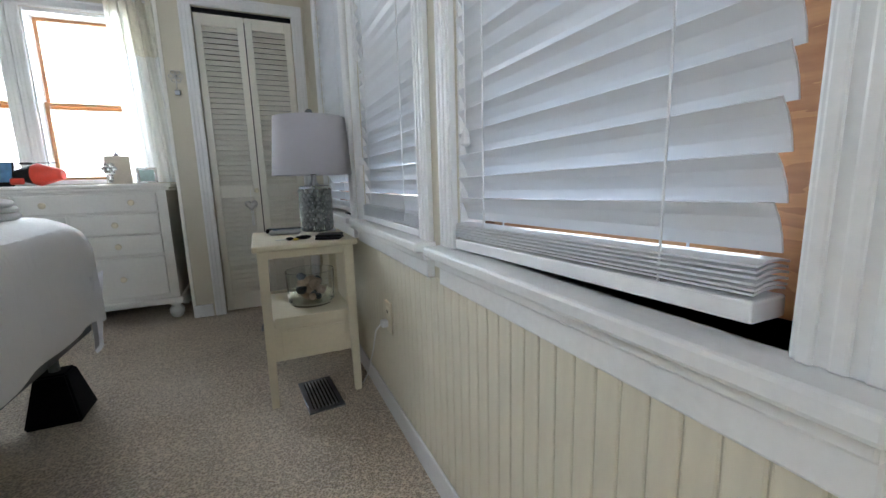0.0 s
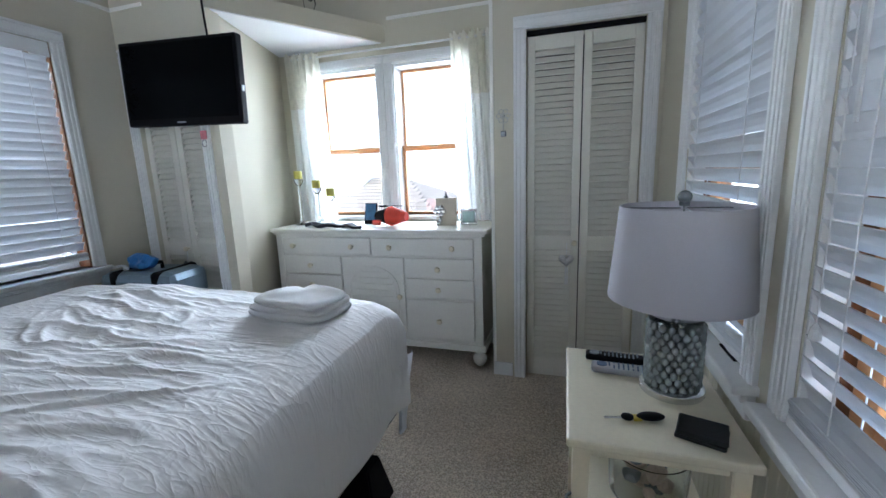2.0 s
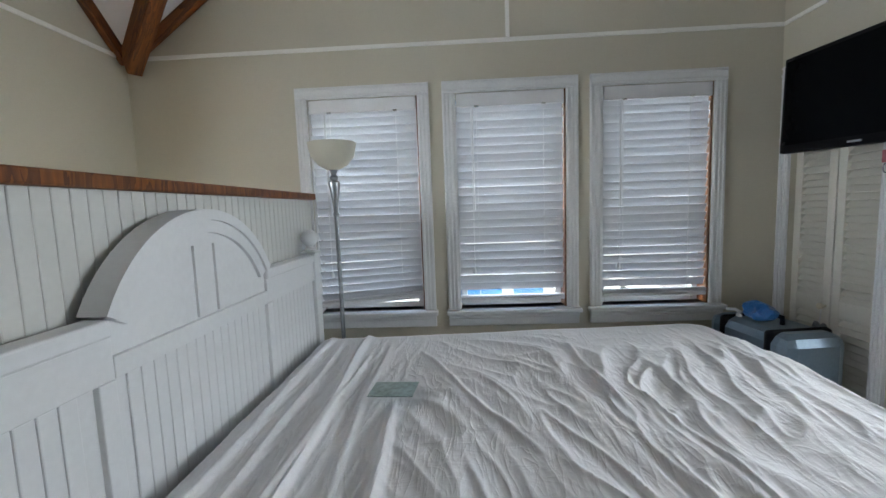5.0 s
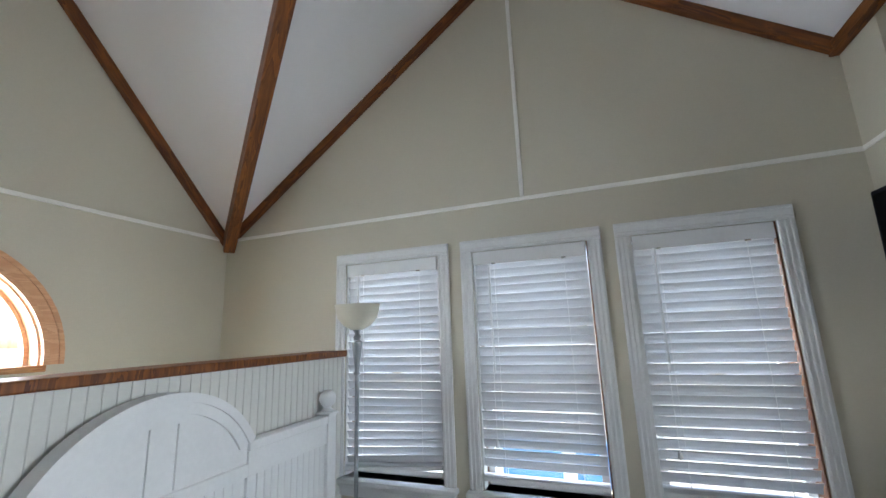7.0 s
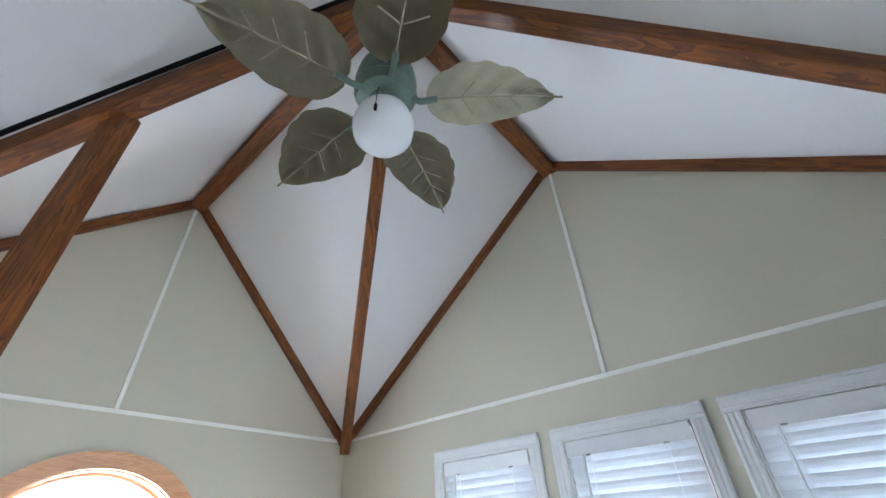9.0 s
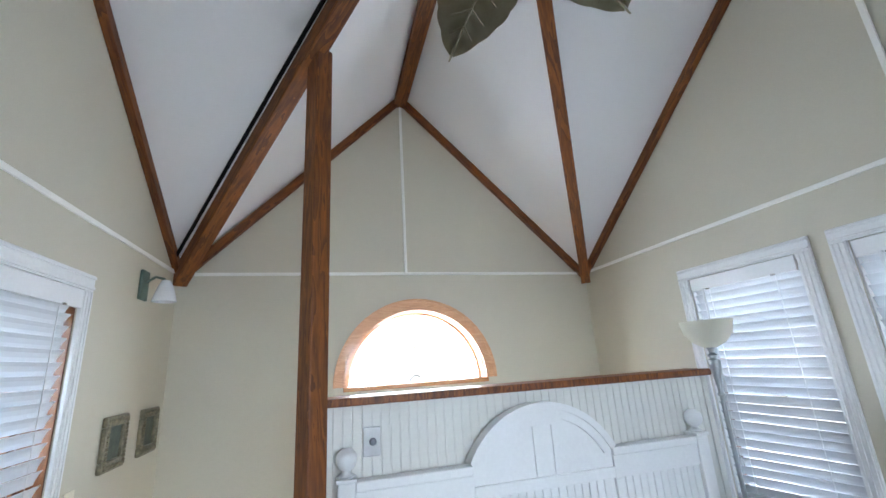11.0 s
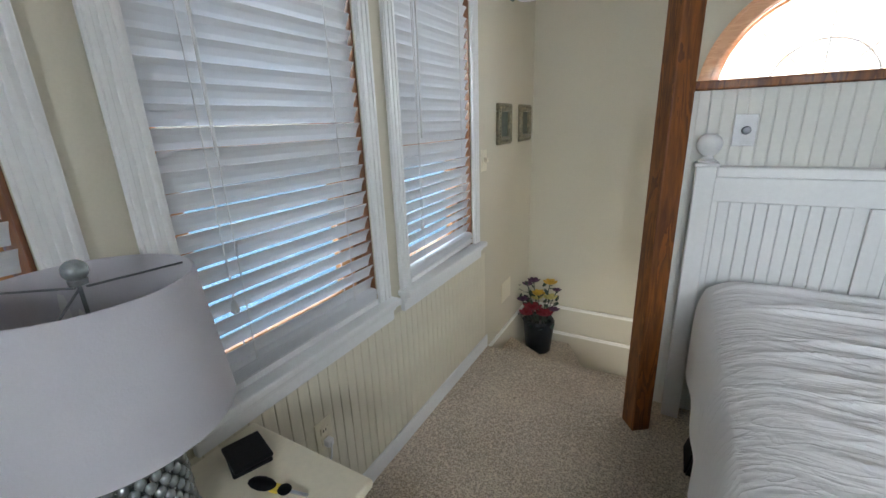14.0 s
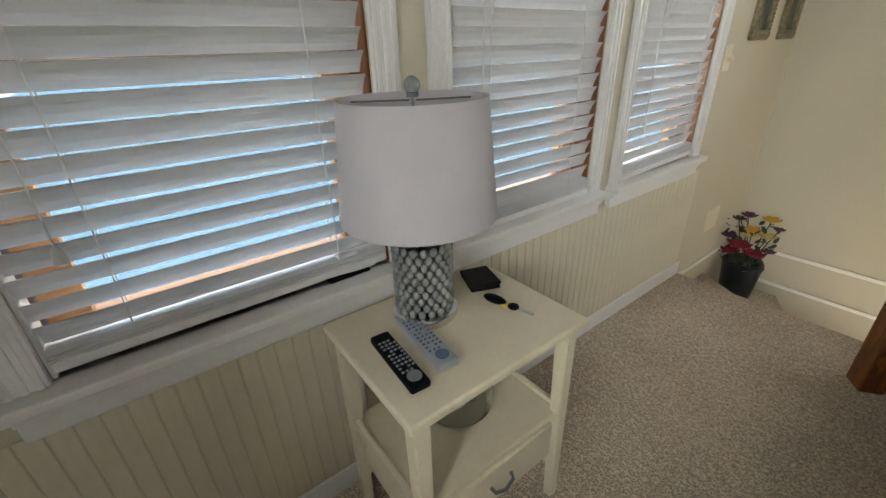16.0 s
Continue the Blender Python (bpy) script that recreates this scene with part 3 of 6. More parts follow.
for i, (a, b, z0, z1) in enumerate(W_WIN):
    window("window_%d" % (i + 4), (XW, b, z0), -90, b - a, z1 - z0, "white cased sash window with pine jambs", 0.065, TRIM)
    blind((XW + 0.012, b, z0), -90, b - a, z1 - z0, ("white slatted blind with a slanting bottom rail", "white slatted blind with a gap above its rail", "white slatted blind, slats half closed")[i],
          (63, 67, 65)[i], (0.05, 0.0, 0.0)[i], (2, 1, 3)[i], (0.0, 0.03, 0.0)[i], b - a - 0.1, (False, True, True)[i], (0.02, 0.04, 0.045)[i])
for i, (a, b, z0, z1) in enumerate(N_WIN):
    window("window_%d" % (i + 7), (b, YN, z0), 180, b - a, z1 - z0, "white cased sash window with pine sashes", 0.066, PINE_X, TRIM, 0.46, False, GLASS, 0.022)

# half-round window
win = thing("window_9", (ARCH_X, YS, ARCH_Z), "half-round window with a varnished pine frame", "window", kind="structure")
def arch_band(r0, r1, d0, d1, n=28):
    bm = bmesh.new()
    for k in range(n):
        a, b = math.pi * k / n, math.pi * (k + 1) / n
        prism(bm, [(r0 * math.cos(a), r0 * math.sin(a)), (r1 * math.cos(a), r1 * math.sin(a)), (r1 * math.cos(b), r1 * math.sin(b)), (r0 * math.cos(b), r0 * math.sin(b))], "y", d0, d1)
    bmesh.ops.remove_doubles(bm, verts=bm.verts, dist=0.0005)
    return bm
part("outer_casing", arch_band(0.51, 0.585, 0.0, 0.018), PINE_GLARE, win)
part("casing_edge", arch_band(0.568, 0.588, 0.0, 0.026), PINE_GLARE, win)
part("casing_bead", arch_band(0.505, 0.526, 0.0, 0.030), PINE_GLARE, win)
part("jamb", arch_band(0.497, 0.5045, -0.13, 0.0), PINE_GLARE, win)
part("window_frame", arch_band(0.480, 0.497, -0.12, -0.08), PINE_GLARE, win)
part("window_sill", boxes((-0.52, 0.52, -0.13, 0.03, -0.03, 0.0), bevel=0.004), PINE_X, win)
bm = bmesh.new()
for deg in (45, 90, 135):
    c, s = math.cos(radians(deg)), math.sin(radians(deg))
    tube(bm, [(0.04 * c, -0.1, 0.04 * s), (0.47 * c, -0.1, 0.47 * s)], 0.006, 6)
tube(bm, [(0.24 * math.cos(math.pi * k / 16), -0.1, 0.24 * math.sin(math.pi * k / 16)) for k in range(17)], 0.008, 6)
tube(bm, [(0.045 * math.cos(math.pi * k / 10), -0.1, 0.045 * math.sin(math.pi * k / 10)) for k in range(11)], 0.010, 6)
part("muntin", bm, TRIM, win)
bm = bmesh.new()
prism(bm, [(0.49 * math.cos(math.pi * k / 24), 0.49 * math.sin(math.pi * k / 24)) for k in range(25)], "y", -0.102, -0.098)
pane = part("pane", bm, GLASS, win)
pane.visible_shadow = False

# sky light behind the blinds and the half-round window
for i, (a, b, z0, z1) in enumerate(E_WIN):
    window_light("sky_east_%d" % i, (XE + 0.95, (a + b) / 2, z1 + 0.55), (XE, (a + b) / 2, (z0 + z1) / 2 + 0.1), b - a + 0.3, 1.3, E_POWER * (1.0, 1.0, 0.7)[i])
for i, (a, b, z0, z1) in enumerate(W_WIN):
    window_light("sky_west_%d" % i, (XW - 0.95, (a + b) / 2, z1 + 0.55), (XW, (a + b) / 2, (z0 + z1) / 2 + 0.1), b - a + 0.3, 1.3, W_POWER)
window_light("sky_north", (-0.62, YN + 0.8, 1.98), (-0.62, 0.0, 1.80), 1.75, 1.12, N_POWER)
window_light("sky_south", (ARCH_X, YS - 0.45, ARCH_Z + 0.25), (ARCH_X, 2.0, ARCH_Z + 0.25), 2.6, 1.5, S_POWER)


# ---- louvred bifold closet doors ----
def closet_door(name, loc, w, h, label, casing=0.068):
    d = thing(name, loc, label, "door", kind="structure")
    for a0, a1, z0, z1 in ((-casing, 0, 0, h), (w, w + casing, 0, h), (-casing, w + casing, h, h + casing)):
        bm = boxes((a0, a1, -0.018, 0.0, z0, z1), bevel=0.003)
        if z0 == 0:
            for f in (0.1, 0.42, 0.74):
                box(bm, a0 + f * casing, a0 + (f + 0.16) * casing, -0.024, -0.012, z0, z1, bevel=0.002)
        else:
            for f in (0.12, 0.72):
                box(bm, a0, a1, -0.024, -0.012, z0 + f * casing, z0 + (f + 0.16) * casing, bevel=0.002)
        part("casing", bm, TRIM, d)
    part("track", boxes((0.0, w, 0.02, 0.06, h - 0.022, h), bevel=0.001), BLACK, d)
    lw = w / 2
    lm = None
    for k in range(2):
        x0, x1 = k * lw + 0.003, (k + 1) * lw - 0.003
        s = 0.042
        bm = bmesh.new()
        box(bm, x0, x0 + s, 0.025, 0.055, 0.012, h - 0.028, bevel=0.003)
        box(bm, x1 - s, x1, 0.025, 0.055, 0.012, h - 0.028, bevel=0.003)
        for z0, z1 in ((0.012, 0.13), (0.80, 0.88), (h - 0.10, h - 0.028)):
            box(bm, x0 + s, x1 - s, 0.025, 0.055, z0, z1, bevel=0.003)
        leaf = part("door_leaf", bm, DOOR_PAINT, d)
        if lm is None:
            lb = bmesh.new()
            box(lb, 0.0, x1 - x0 - 2 * s, -0.0035, 0.0035, -0.021, 0.021, bevel=0.0025)
            lm = mesh_of("louvre", lb, DOOR_PAINT)
        for z0, z1 in ((0.13, 0.80), (0.88, h - 0.10)):
            n = int(round((z1 - z0) / 0.0335))
            for j in range(n):
                share("louvre", lm, leaf, m=pose(x0 + s, 0.040, z0 + (j + 0.5) * (z1 - z0) / n, -38, 0, 0))
        if k == 0:
            kb = bmesh.new()
            lathe(kb, [(0.007, 0.0), (0.007, 0.014), (0.015, 0.02), (0.016, 0.03), (0.009, 0.037)], (0, 0, 0), 14, pose(x1 - 0.022, 0.025, 0.845, 90, 0, 0))
            part("knob", kb, IVORY, leaf, smooth=True)
    # black sheet paints the shade seen behind the louvres
    part("closet_back", boxes((-0.02, w + 0.02, 0.2, 0.22, 0.0, h)), BLACK, d, "black sheet standing for the unlit closet interior")
    return d


DOOR_PAINT = material("cream_door_paint", (0.72, 0.70, 0.62), 0.45, 0.92, 4.0, 70, 0.04)
closet_door("door_1", (EAST_DOOR[0], YCE, 0.0), EAST_DOOR[1] - EAST_DOOR[0], EAST_DOOR[3], "cream louvred bifold closet door, closed")
closet_door("door_2", (WEST_DOOR[0], YCW, 0.0), WEST_DOOR[1] - WEST_DOOR[0], WEST_DOOR[3], "cream louvred bifold closet door under the television", 0.06)

# ---- the bed ----
STEEL = material("grey_steel_frame", (0.22, 0.23, 0.25), 0.4, 0.7, 10, 90, 0.05, metal=0.8)
bed = thing("bed", (-0.84, 1.33, 0.0), "tall white king bed under a rumpled white sheet", "bed")
BX0, BX1, BY0, BY1 = -1.71, 0.025, 0.37, 2.32
ox, oy = 0.84, -1.33


def ridge(u, v, seed):
    """A sharp-crested fold pattern, long in u and narrow in v."""
    return 1.0 - min(1.0, 1.9 * abs(noise.noise(Vector((u, v, seed)))))


def cloth_height(x, y):
    """Creases in the stretched sheet: long folds at the pillow end, a rumpled middle, all fanning out across the bed."""
    warp = 0.10 * noise.noise(Vector((x * 1.5, y * 1.2, 3.0))) + 0.03 * noise.noise(Vector((x * 5.0, y * 4.0, 8.0)))
    far = min(1.0, max(0.0, (y - 0.86) * 6))
    turn = radians(30.0 - 40.0 * min(1.0, max(0.0, (y - 0.9) / 1.1)) + 14.0 * noise.noise(Vector((x * 1.3, y * 1.3, 11.0))))
    cx, cy = x + 0.8, y - 1.4
    u = cx * math.cos(turn) + cy * math.sin(turn)
    v = -cx * math.sin(turn) + cy * math.cos(turn) + warp * 0.6
    zone = min(1.0, max(0.12, 0.62 + 1.1 * noise.noise(Vector((x * 1.6, y * 1.6, 9.0)))))
    edge = min(1.0, max(0.3, (BX1 - x) * 5)) * min(1.0, max(0.35, (x - BX0) * 3))
    h = (0.017 * ridge(u * 1.7, v * 8.0, 1.0) ** 2.2 + 0.010 * ridge(u * 3.0 + 4, v * 15.0, 7.0) ** 2) * zone * edge * far
    h += 0.005 * ridge(u * 6.0, v * 26.0 + u * 3, 2.0) ** 1.6 * max(0.0, 0.35 + noise.noise(Vector((x * 2.4, y * 2.4, 5.0)))) * far
    h += 0.006 * ridge(x * 9.0 + 3 * warp, y * 7.0, 6.0) ** 2.5 * max(0.0, noise.noise(Vector((x * 1.9 + 5, y * 1.9, 15.0))) + 0.1) * far
    h += 0.004 * ridge(x * 2.5, y * 22.0 + x * 2, 4.0) ** 2 * (1 - far)
    for c0, wv, amp, lo, hi, skew in FOLDS:
        line = c0 + 0.03 * noise.noise(Vector((x * 1.6, c0 * 30, 0.0))) + skew * (x - lo)
        ends = min(1.0, max(0.0, (x - lo) * 6)) * min(1.0, max(0.0, (hi - x) * 6))
        h += amp * math.exp(-((y - line) / wv) ** 2) * ends * (0.75 + 0.25 * noise.noise(Vector((x * 3.0, c0 * 50, 4.0))))
    return h + 0.007 * noise.noise(Vector((x * 3, y * 3, 0)))


# long folds: start line, half width, height, from x, to x, slope
FOLDS = ((0.445, 0.016, 0.022, -2.0, 0.1, 0.02), (0.53, 0.012, 0.016, -1.6, 0.0, 0.02), (0.63, 0.017, 0.034, -2.0, -0.05, 0.02), (0.68, 0.010, 0.020, -1.4, 0.0, 0.02),
         (0.77, 0.012, 0.014, -1.5, -0.2, 0.02), (0.885, 0.013, 0.026, -0.95, -0.08, 0.02), (1.56, 0.010, 0.016, -1.45, -0.72, 0.03), (1.66, 0.010, 0.012, -0.95, -0.25, 0.15),
         (0.90, 0.011, 0.016, -1.42, -0.55, 0.48), (1.10, 0.010, 0.013, -0.62, -0.1, 0.25), (1.32, 0.010, 0.014, -0.60, -0.1, 0.62))


def sheet():
    bm = bmesh.new()
    nx, ny, drop = 230, 400, 10
    rows = []
    top = lambda x, y: 0.735 + 0.045 * (y - BY0) / (BY1 - BY0) - 0.035 * max(0.0, 1 - (x - BX0) / 0.12) ** 2 - 0.045 * max(0.0, 1 - (BX1 - x) / 0.12) ** 2 - 0.03 * max(0.0, 1 - (BY1 - y) / 0.12) ** 2 - 0.045 * max(0.0, 1 - (y - BY0) / 0.05) ** 2
    us = [-1 + k / drop for k in range(drop)] + [k / nx for k in range(nx + 1)] + [1 + (k + 1) / drop for k in range(drop)]
    vs = [k / ny for k in range(ny + 1)] + [1 + (k + 1) / drop for k in range(drop)]
    for u in us:
        row = []
        for v in vs:
            cu, cv = min(1, max(0, u)), min(1, v)
            x, y = BX0 + cu * (BX1 - BX0), BY0 + cv * (BY1 - BY0)
            z = top(x, y) + cloth_height(x, y) * min(1.0, 8 * cu * (1 - cu) + 0.15)
            ou, ov = max(0.0, -u, u - 1), max(0.0, v - 1)
            over = max(ou, ov)
            if over > 0:
                along = y if ou > ov else x
                wave = 0.006 * math.sin(along * 17 + 1.7 * noise.noise(Vector((along * 2, 1, 0)))) + 0.010 * noise.noise(Vector((along * 6, over * 1.5, 2)))
                length = 0.40 + 0.015 * noise.noise(Vector((along * 1.4, 5, 0)))
                z -= over * length
                push = 0.020 * min(1.0, 6 * over) + 0.012 * over ** 0.6 - 0.012 * over + wave * over
                if ou >= ov:
                    x += push * (1 if u > 1 else -1)
                if ov >= ou or (ov > 0 and ou > 0):
                    y += push
            row.append(bm.verts.new((x + ox, y + oy, z)))
        rows.append(row)
    for a, b in zip(rows, rows[1:]):
        for k in range(len(vs) - 1):
            bm.faces.new((a[k], b[k], b[k + 1], a[k + 1]))
    return bm


sheet_ob = part("sheet", sheet(), SHEET, bed, "rumpled white cotton sheet hanging over the sides", smooth=True)
for p in sheet_ob.data.polygons:
    p.use_smooth = True
part("mattress", boxes((BX0 + 0.02 + ox, BX1 - 0.025 + ox, BY0 + 0.0 + oy, BY1 - 0.03 + oy, 0.46, 0.69), bevel=0.04), SHEET, bed)
part("box_spring", boxes((BX0 + 0.03 + ox, BX1 - 0.035 + ox, BY0 + oy, BY1 - 0.04 + oy, 0.315, 0.455), bevel=0.02), SHEET, bed)
for x in (BX0 + 0.02, BX1 - 0.035):
    part("side_rail", boxes((x + ox - 0.018, x + ox + 0.018, BY0 + oy, BY1 + oy - 0.02, 0.275, 0.312), bevel=0.003), STEEL, bed)
part("foot_rail", boxes((BX0 + 0.04 + ox, BX1 - 0.055 + ox, BY1 - 0.05 + oy, BY1 - 0.02 + oy, 0.275, 0.312), bevel=0.003), STEEL, bed)
for x in (BX0 + 0.10, BX1 - 0.085):
    for y in (0.62, 2.10):
        bm = bmesh.new()
        tube(bm, [(x + ox, y + oy, 0.16), (x + ox, y + oy, 0.29)], 0.017, 10)
        part("leg", bm, STEEL, bed)
# hanging corner of the sheet at the foot
bm = bmesh.new()
cols = []
for i in range(9):
    s = i / 8
    col = []
    for j in range(9):
        t = j / 8
        zz = 0.52 - 0.36 * t * (1 - 0.35 * abs(s - 0.4))
        xx = BX1 + 0.012 + 0.022 * math.sin(9 * s + 2 * t) * (1 - 0.4 * t) - 0.02 * t
        yy = BY1 - 0.08 + (0.16 * s) * (1 - 0.55 * t) + 0.05 * t
        col.append(bm.verts.new((xx + ox, yy + oy, zz)))
    cols.append(col)
for a, b in zip(cols, cols[1:]):
    for k in range(8):
        bm.faces.new((a[k], a[k + 1], b[k + 1], b[k]))
bmesh.ops.solidify(bm, geom=list(bm.faces), thickness=0.006)
part("sheet_corner", bm, SHEET, bed, "loose corner of the sheet hanging to the floor", smooth=True)

# headboard, cottage style
HB = material("white_headboard_paint", (0.78, 0.79, 0.79), 0.42, 0.92, 3.0, 60, 0.04)
hx0, hx1, hy0, hy1 = -1.71 + ox, 0.085 + ox, 0.292 + oy, 0.345 + oy
mid = (hx0 + hx1) / 2
head = part("headboard", boxes((hx0, hx1, hy0 + 0.012, hy1 - 0.012, 0.28, 1.06)), HB, bed, "white cottage headboard with an arched centre")
for x in (hx0, hx1):
    bm = boxes((x - 0.035, x + 0.035, hy0 - 0.004, hy1 + 0.012, 0.0, 1.17), bevel=0.005)
    box(bm, x - 0.042, x + 0.042, hy0 - 0.01, hy1 + 0.02, 1.17, 1.185, bevel=0.004)
    part("post", bm, HB, head)
    bm = bmesh.new()
    lathe(bm, [(0.03, 0.0), (0.034, 0.006), (0.02, 0.016), (0.018, 0.026), (0.032, 0.036), (0.042, 0.055), (0.044, 0.072), (0.038, 0.092), (0.022, 0.106), (0.0, 0.11)], (x, (hy0 + hy1) / 2 + 0.004, 1.185), 18)
    part("finial", bm, HB, head, smooth=True)
a, rise = 0.356, 0.215
R = (a * a + rise * rise) / (2 * rise)
zc = 1.17 + rise - R
t0 = math.asin(a / R)
bm = bmesh.new()
arc = [(mid + R * math.sin(-t0 + 2 * t0 * k / 28), zc + R * math.cos(-t0 + 2 * t0 * k / 28)) for k in range(29)]
prism(bm, [(mid + a, 1.05), (mid - a, 1.05)] + arc, "y", hy0 + 0.008, hy1 - 0.008)
part("arch_panel", bm, HB, head)
bm = bmesh.new()
for r0, r1, d in ((R - 0.05, R + 0.012, 0.006), (R - 0.012, R + 0.02, 0.016)):
    for k in range(28):
        p, q = -t0 + 2 * t0 * k / 28, -t0 + 2 * t0 * (k + 1) / 28
        prism(bm, [(mid + r0 * math.sin(p), zc + r0 * math.cos(p)), (mid + r1 * math.sin(p), zc + r1 * math.cos(p)), (mid + r1 * math.sin(q), zc + r1 * math.cos(q)), (mid + r0 * math.sin(q), zc + r0 * math.cos(q))], "y", hy0, hy1 + d)
bmesh.ops.remove_doubles(bm, verts=bm.verts, dist=0.0004)
part("arch_moulding", bm, HB, head)
for s in (-1, 1):
    x0, x1 = sorted((mid + s * (a + 0.0), (hx0 if s < 0 else hx1) - s * 0.035))
    bm = boxes((x0, x1, hy0, hy1 + 0.01, 1.13, 1.17), bevel=0.006)
    box(bm, x0, x1, hy0, hy1 + 0.003, 1.035, 1.13, bevel=0.003)
    part("top_rail", bm, HB, head)
part("mid_rail", boxes((mid - a, mid + a, hy0 + 0.004, hy1 + 0.004, 1.035, 1.085), bevel=0.003), HB, head)
for x in (mid - a - 0.02, mid + a + 0.02):
    part("stile", boxes((x - 0.022, x + 0.022, hy0 + 0.006, hy1 + 0.003, 0.45, 1.034), bevel=0.003), HB, head)
bm = bmesh.new()
box(bm, 0.0, 0.0385, 0.0, 0.008, 0.0, 0.55, bevel=0.003)
plank = mesh_of("plank", bm, HB)
x = hx0 + 0.04
while x < hx1 - 0.075:
    if min(abs(x + 0.02 - (mid - a - 0.02)), abs(x + 0.02 - (mid + a + 0.02))) > 0.042:
        share("plank", plank, head, x, hy1 - 0.013, 0.484)
    x += 0.0405
for r in ((mid - 0.052, mid - 0.046), (mid + 0.046, mid + 0.052)):
    part("arch_bead", boxes((r[0], r[1], hy1 - 0.010, hy1 + 0.0005, 1.09, 1.30), bevel=0.001), HB, head)

# black risers under the bed legs
riser_mesh = None
for x in (BX0 + 0.10, BX1 - 0.085):
    for y in (0.62, 2.10):
        if riser_mesh is None:
            bm = bmesh.new()
            bmesh.ops.create_cone(bm, cap_ends=True, segments=4, radius1=0.125, radius2=0.07, depth=0.19, matrix=pose(0, 0, 0.095, 0, 0, 45))
            bmesh.ops.bevel(bm, geom=list(bm.edges), offset=0.008, segments=2, affect="EDGES")
            riser_mesh = mesh_of("bed_riser", bm, BLACK)
        r = tagged(new("bed_riser", riser_mesh), "black tapered plastic riser under a bed leg", "bed riser", "bed risers")
        r.location = (x, y, 0.0)


# folded towels on the bed
TOWEL = material("white_terry_towel", (0.82, 0.82, 0.83), 0.95, 0.9, 14, 420, 0.5, sheen=0.4)
tw = thing("folded_towel", (-0.265, 2.10, 0.778), "folded white terry towels stacked on the bed", "towel", turn=-8)
def pillow_slab(w, d, h, z, seed, sag=0.022):
    """One soft fold of thick cloth with rounded edges and slumped corners."""
    bm = bmesh.new()
    bmesh.ops.create_uvsphere(bm, u_segments=64, v_segments=28, radius=1.0)
    power = lambda a, e: math.copysign(abs(a) ** e, a)
    for v in bm.verts:
        flat = math.hypot(v.co.x, v.co.y) or 1e-6
        cx, cy, up = v.co.x / flat, v.co.y / flat, v.co.z
        ring = flat ** 0.2
        x, y = power(cx, 0.3) * ring * w / 2, power(cy, 0.3) * ring * d / 2
        x *= 1 + 0.05 * noise.noise(Vector((y * 9, up, seed + 3)))
        y *= 1 + 0.07 * noise.noise(Vector((x * 7, up, seed + 6)))
        slump = 1 - 0.35 * (abs(2 * x / w) * abs(2 * y / d)) ** 2
        zz = z + h / 2 + power(up, 0.9) * h / 2 * slump
        v.co = (x, y, zz + sag * noise.noise(Vector((x * 8, y * 8, seed))) * (up + 0.6) + 0.004 * noise.noise(Vector((x * 26, y * 26, seed))))
    return bm
for k, (w, d, h, z) in enumerate(((0.335, 0.225, 0.046, -0.008), (0.32, 0.215, 0.040, 0.020), (0.30, 0.20, 0.038, 0.043))):
    o = part("towel_fold", pillow_slab(w, d, h, z, 3.0 + 0.15 * k), TOWEL, tw, smooth=True)
    o.matrix_basis = pose(0.01 * k, -0.008 * k, 0, 0, 0, (0, 4, -3)[k])
tagged(part("greeting_card", boxes((-0.075, 0.075, -0.05, 0.05, 0.0, 0.003), bevel=0.001), material("pale_green_card", (0.45, 0.56, 0.55), 0.6, 0.6, 30, 60, 0.02)), "pale green printed card lying on the sheet", "card").matrix_basis = pose(-0.91, 0.875, 0.792, 2, -2, 84)

# ---- dresser with its things ----
dresser = thing("dresser", (-0.575, 3.53, 0.0), "long white painted dresser with round knobs", "dresser")
DW, DD, DH = 1.575, 0.45, 0.91
dx0, dx1, dy0, dy1 = -DW / 2, DW / 2, -0.245, 0.245
bm = boxes((dx0 + 0.035, dx1 - 0.035, dy0 + 0.03, dy1 - 0.01, 0.135, DH - 0.04), bevel=0.004)
part("body", bm, WHITE_PAINT, dresser)
bm = boxes((dx0, dx1, dy0, dy1, DH - 0.026, DH), bevel=0.008)
box(bm, dx0 + 0.014, dx1 - 0.014, dy0 + 0.012, dy1 - 0.004, DH - 0.045, DH - 0.024, bevel=0.006)
part("tabletop", bm, WHITE_PAINT, dresser, "white dresser top with a moulded edge")
bm = boxes((dx0 + 0.018, dx1 - 0.018, dy0 + 0.012, dy1 - 0.004, 0.105, 0.15), bevel=0.01)
part("plinth", bm, WHITE_PAINT, dresser)
for x in (dx0 + 0.07, dx1 - 0.07):
    for y in (dy0 + 0.065, dy1 - 0.06):
        bm = bmesh.new()
        lathe(bm, [(0.022, 0.0), (0.034, 0.012), (0.044, 0.035), (0.046, 0.055), (0.036, 0.075), (0.026, 0.085), (0.034, 0.095), (0.036, 0.106)], (x, y, 0.0), 18)
        part("foot", bm, WHITE_PAINT, dresser, smooth=True)
for x in (dx0 + 0.035, dx1 - 0.035 - 0.05):
    part("corner_stile", boxes((x, x + 0.05, dy0 + 0.018, dy0 + 0.032, 0.15, DH - 0.045), bevel=0.003), WHITE_PAINT, dresser)


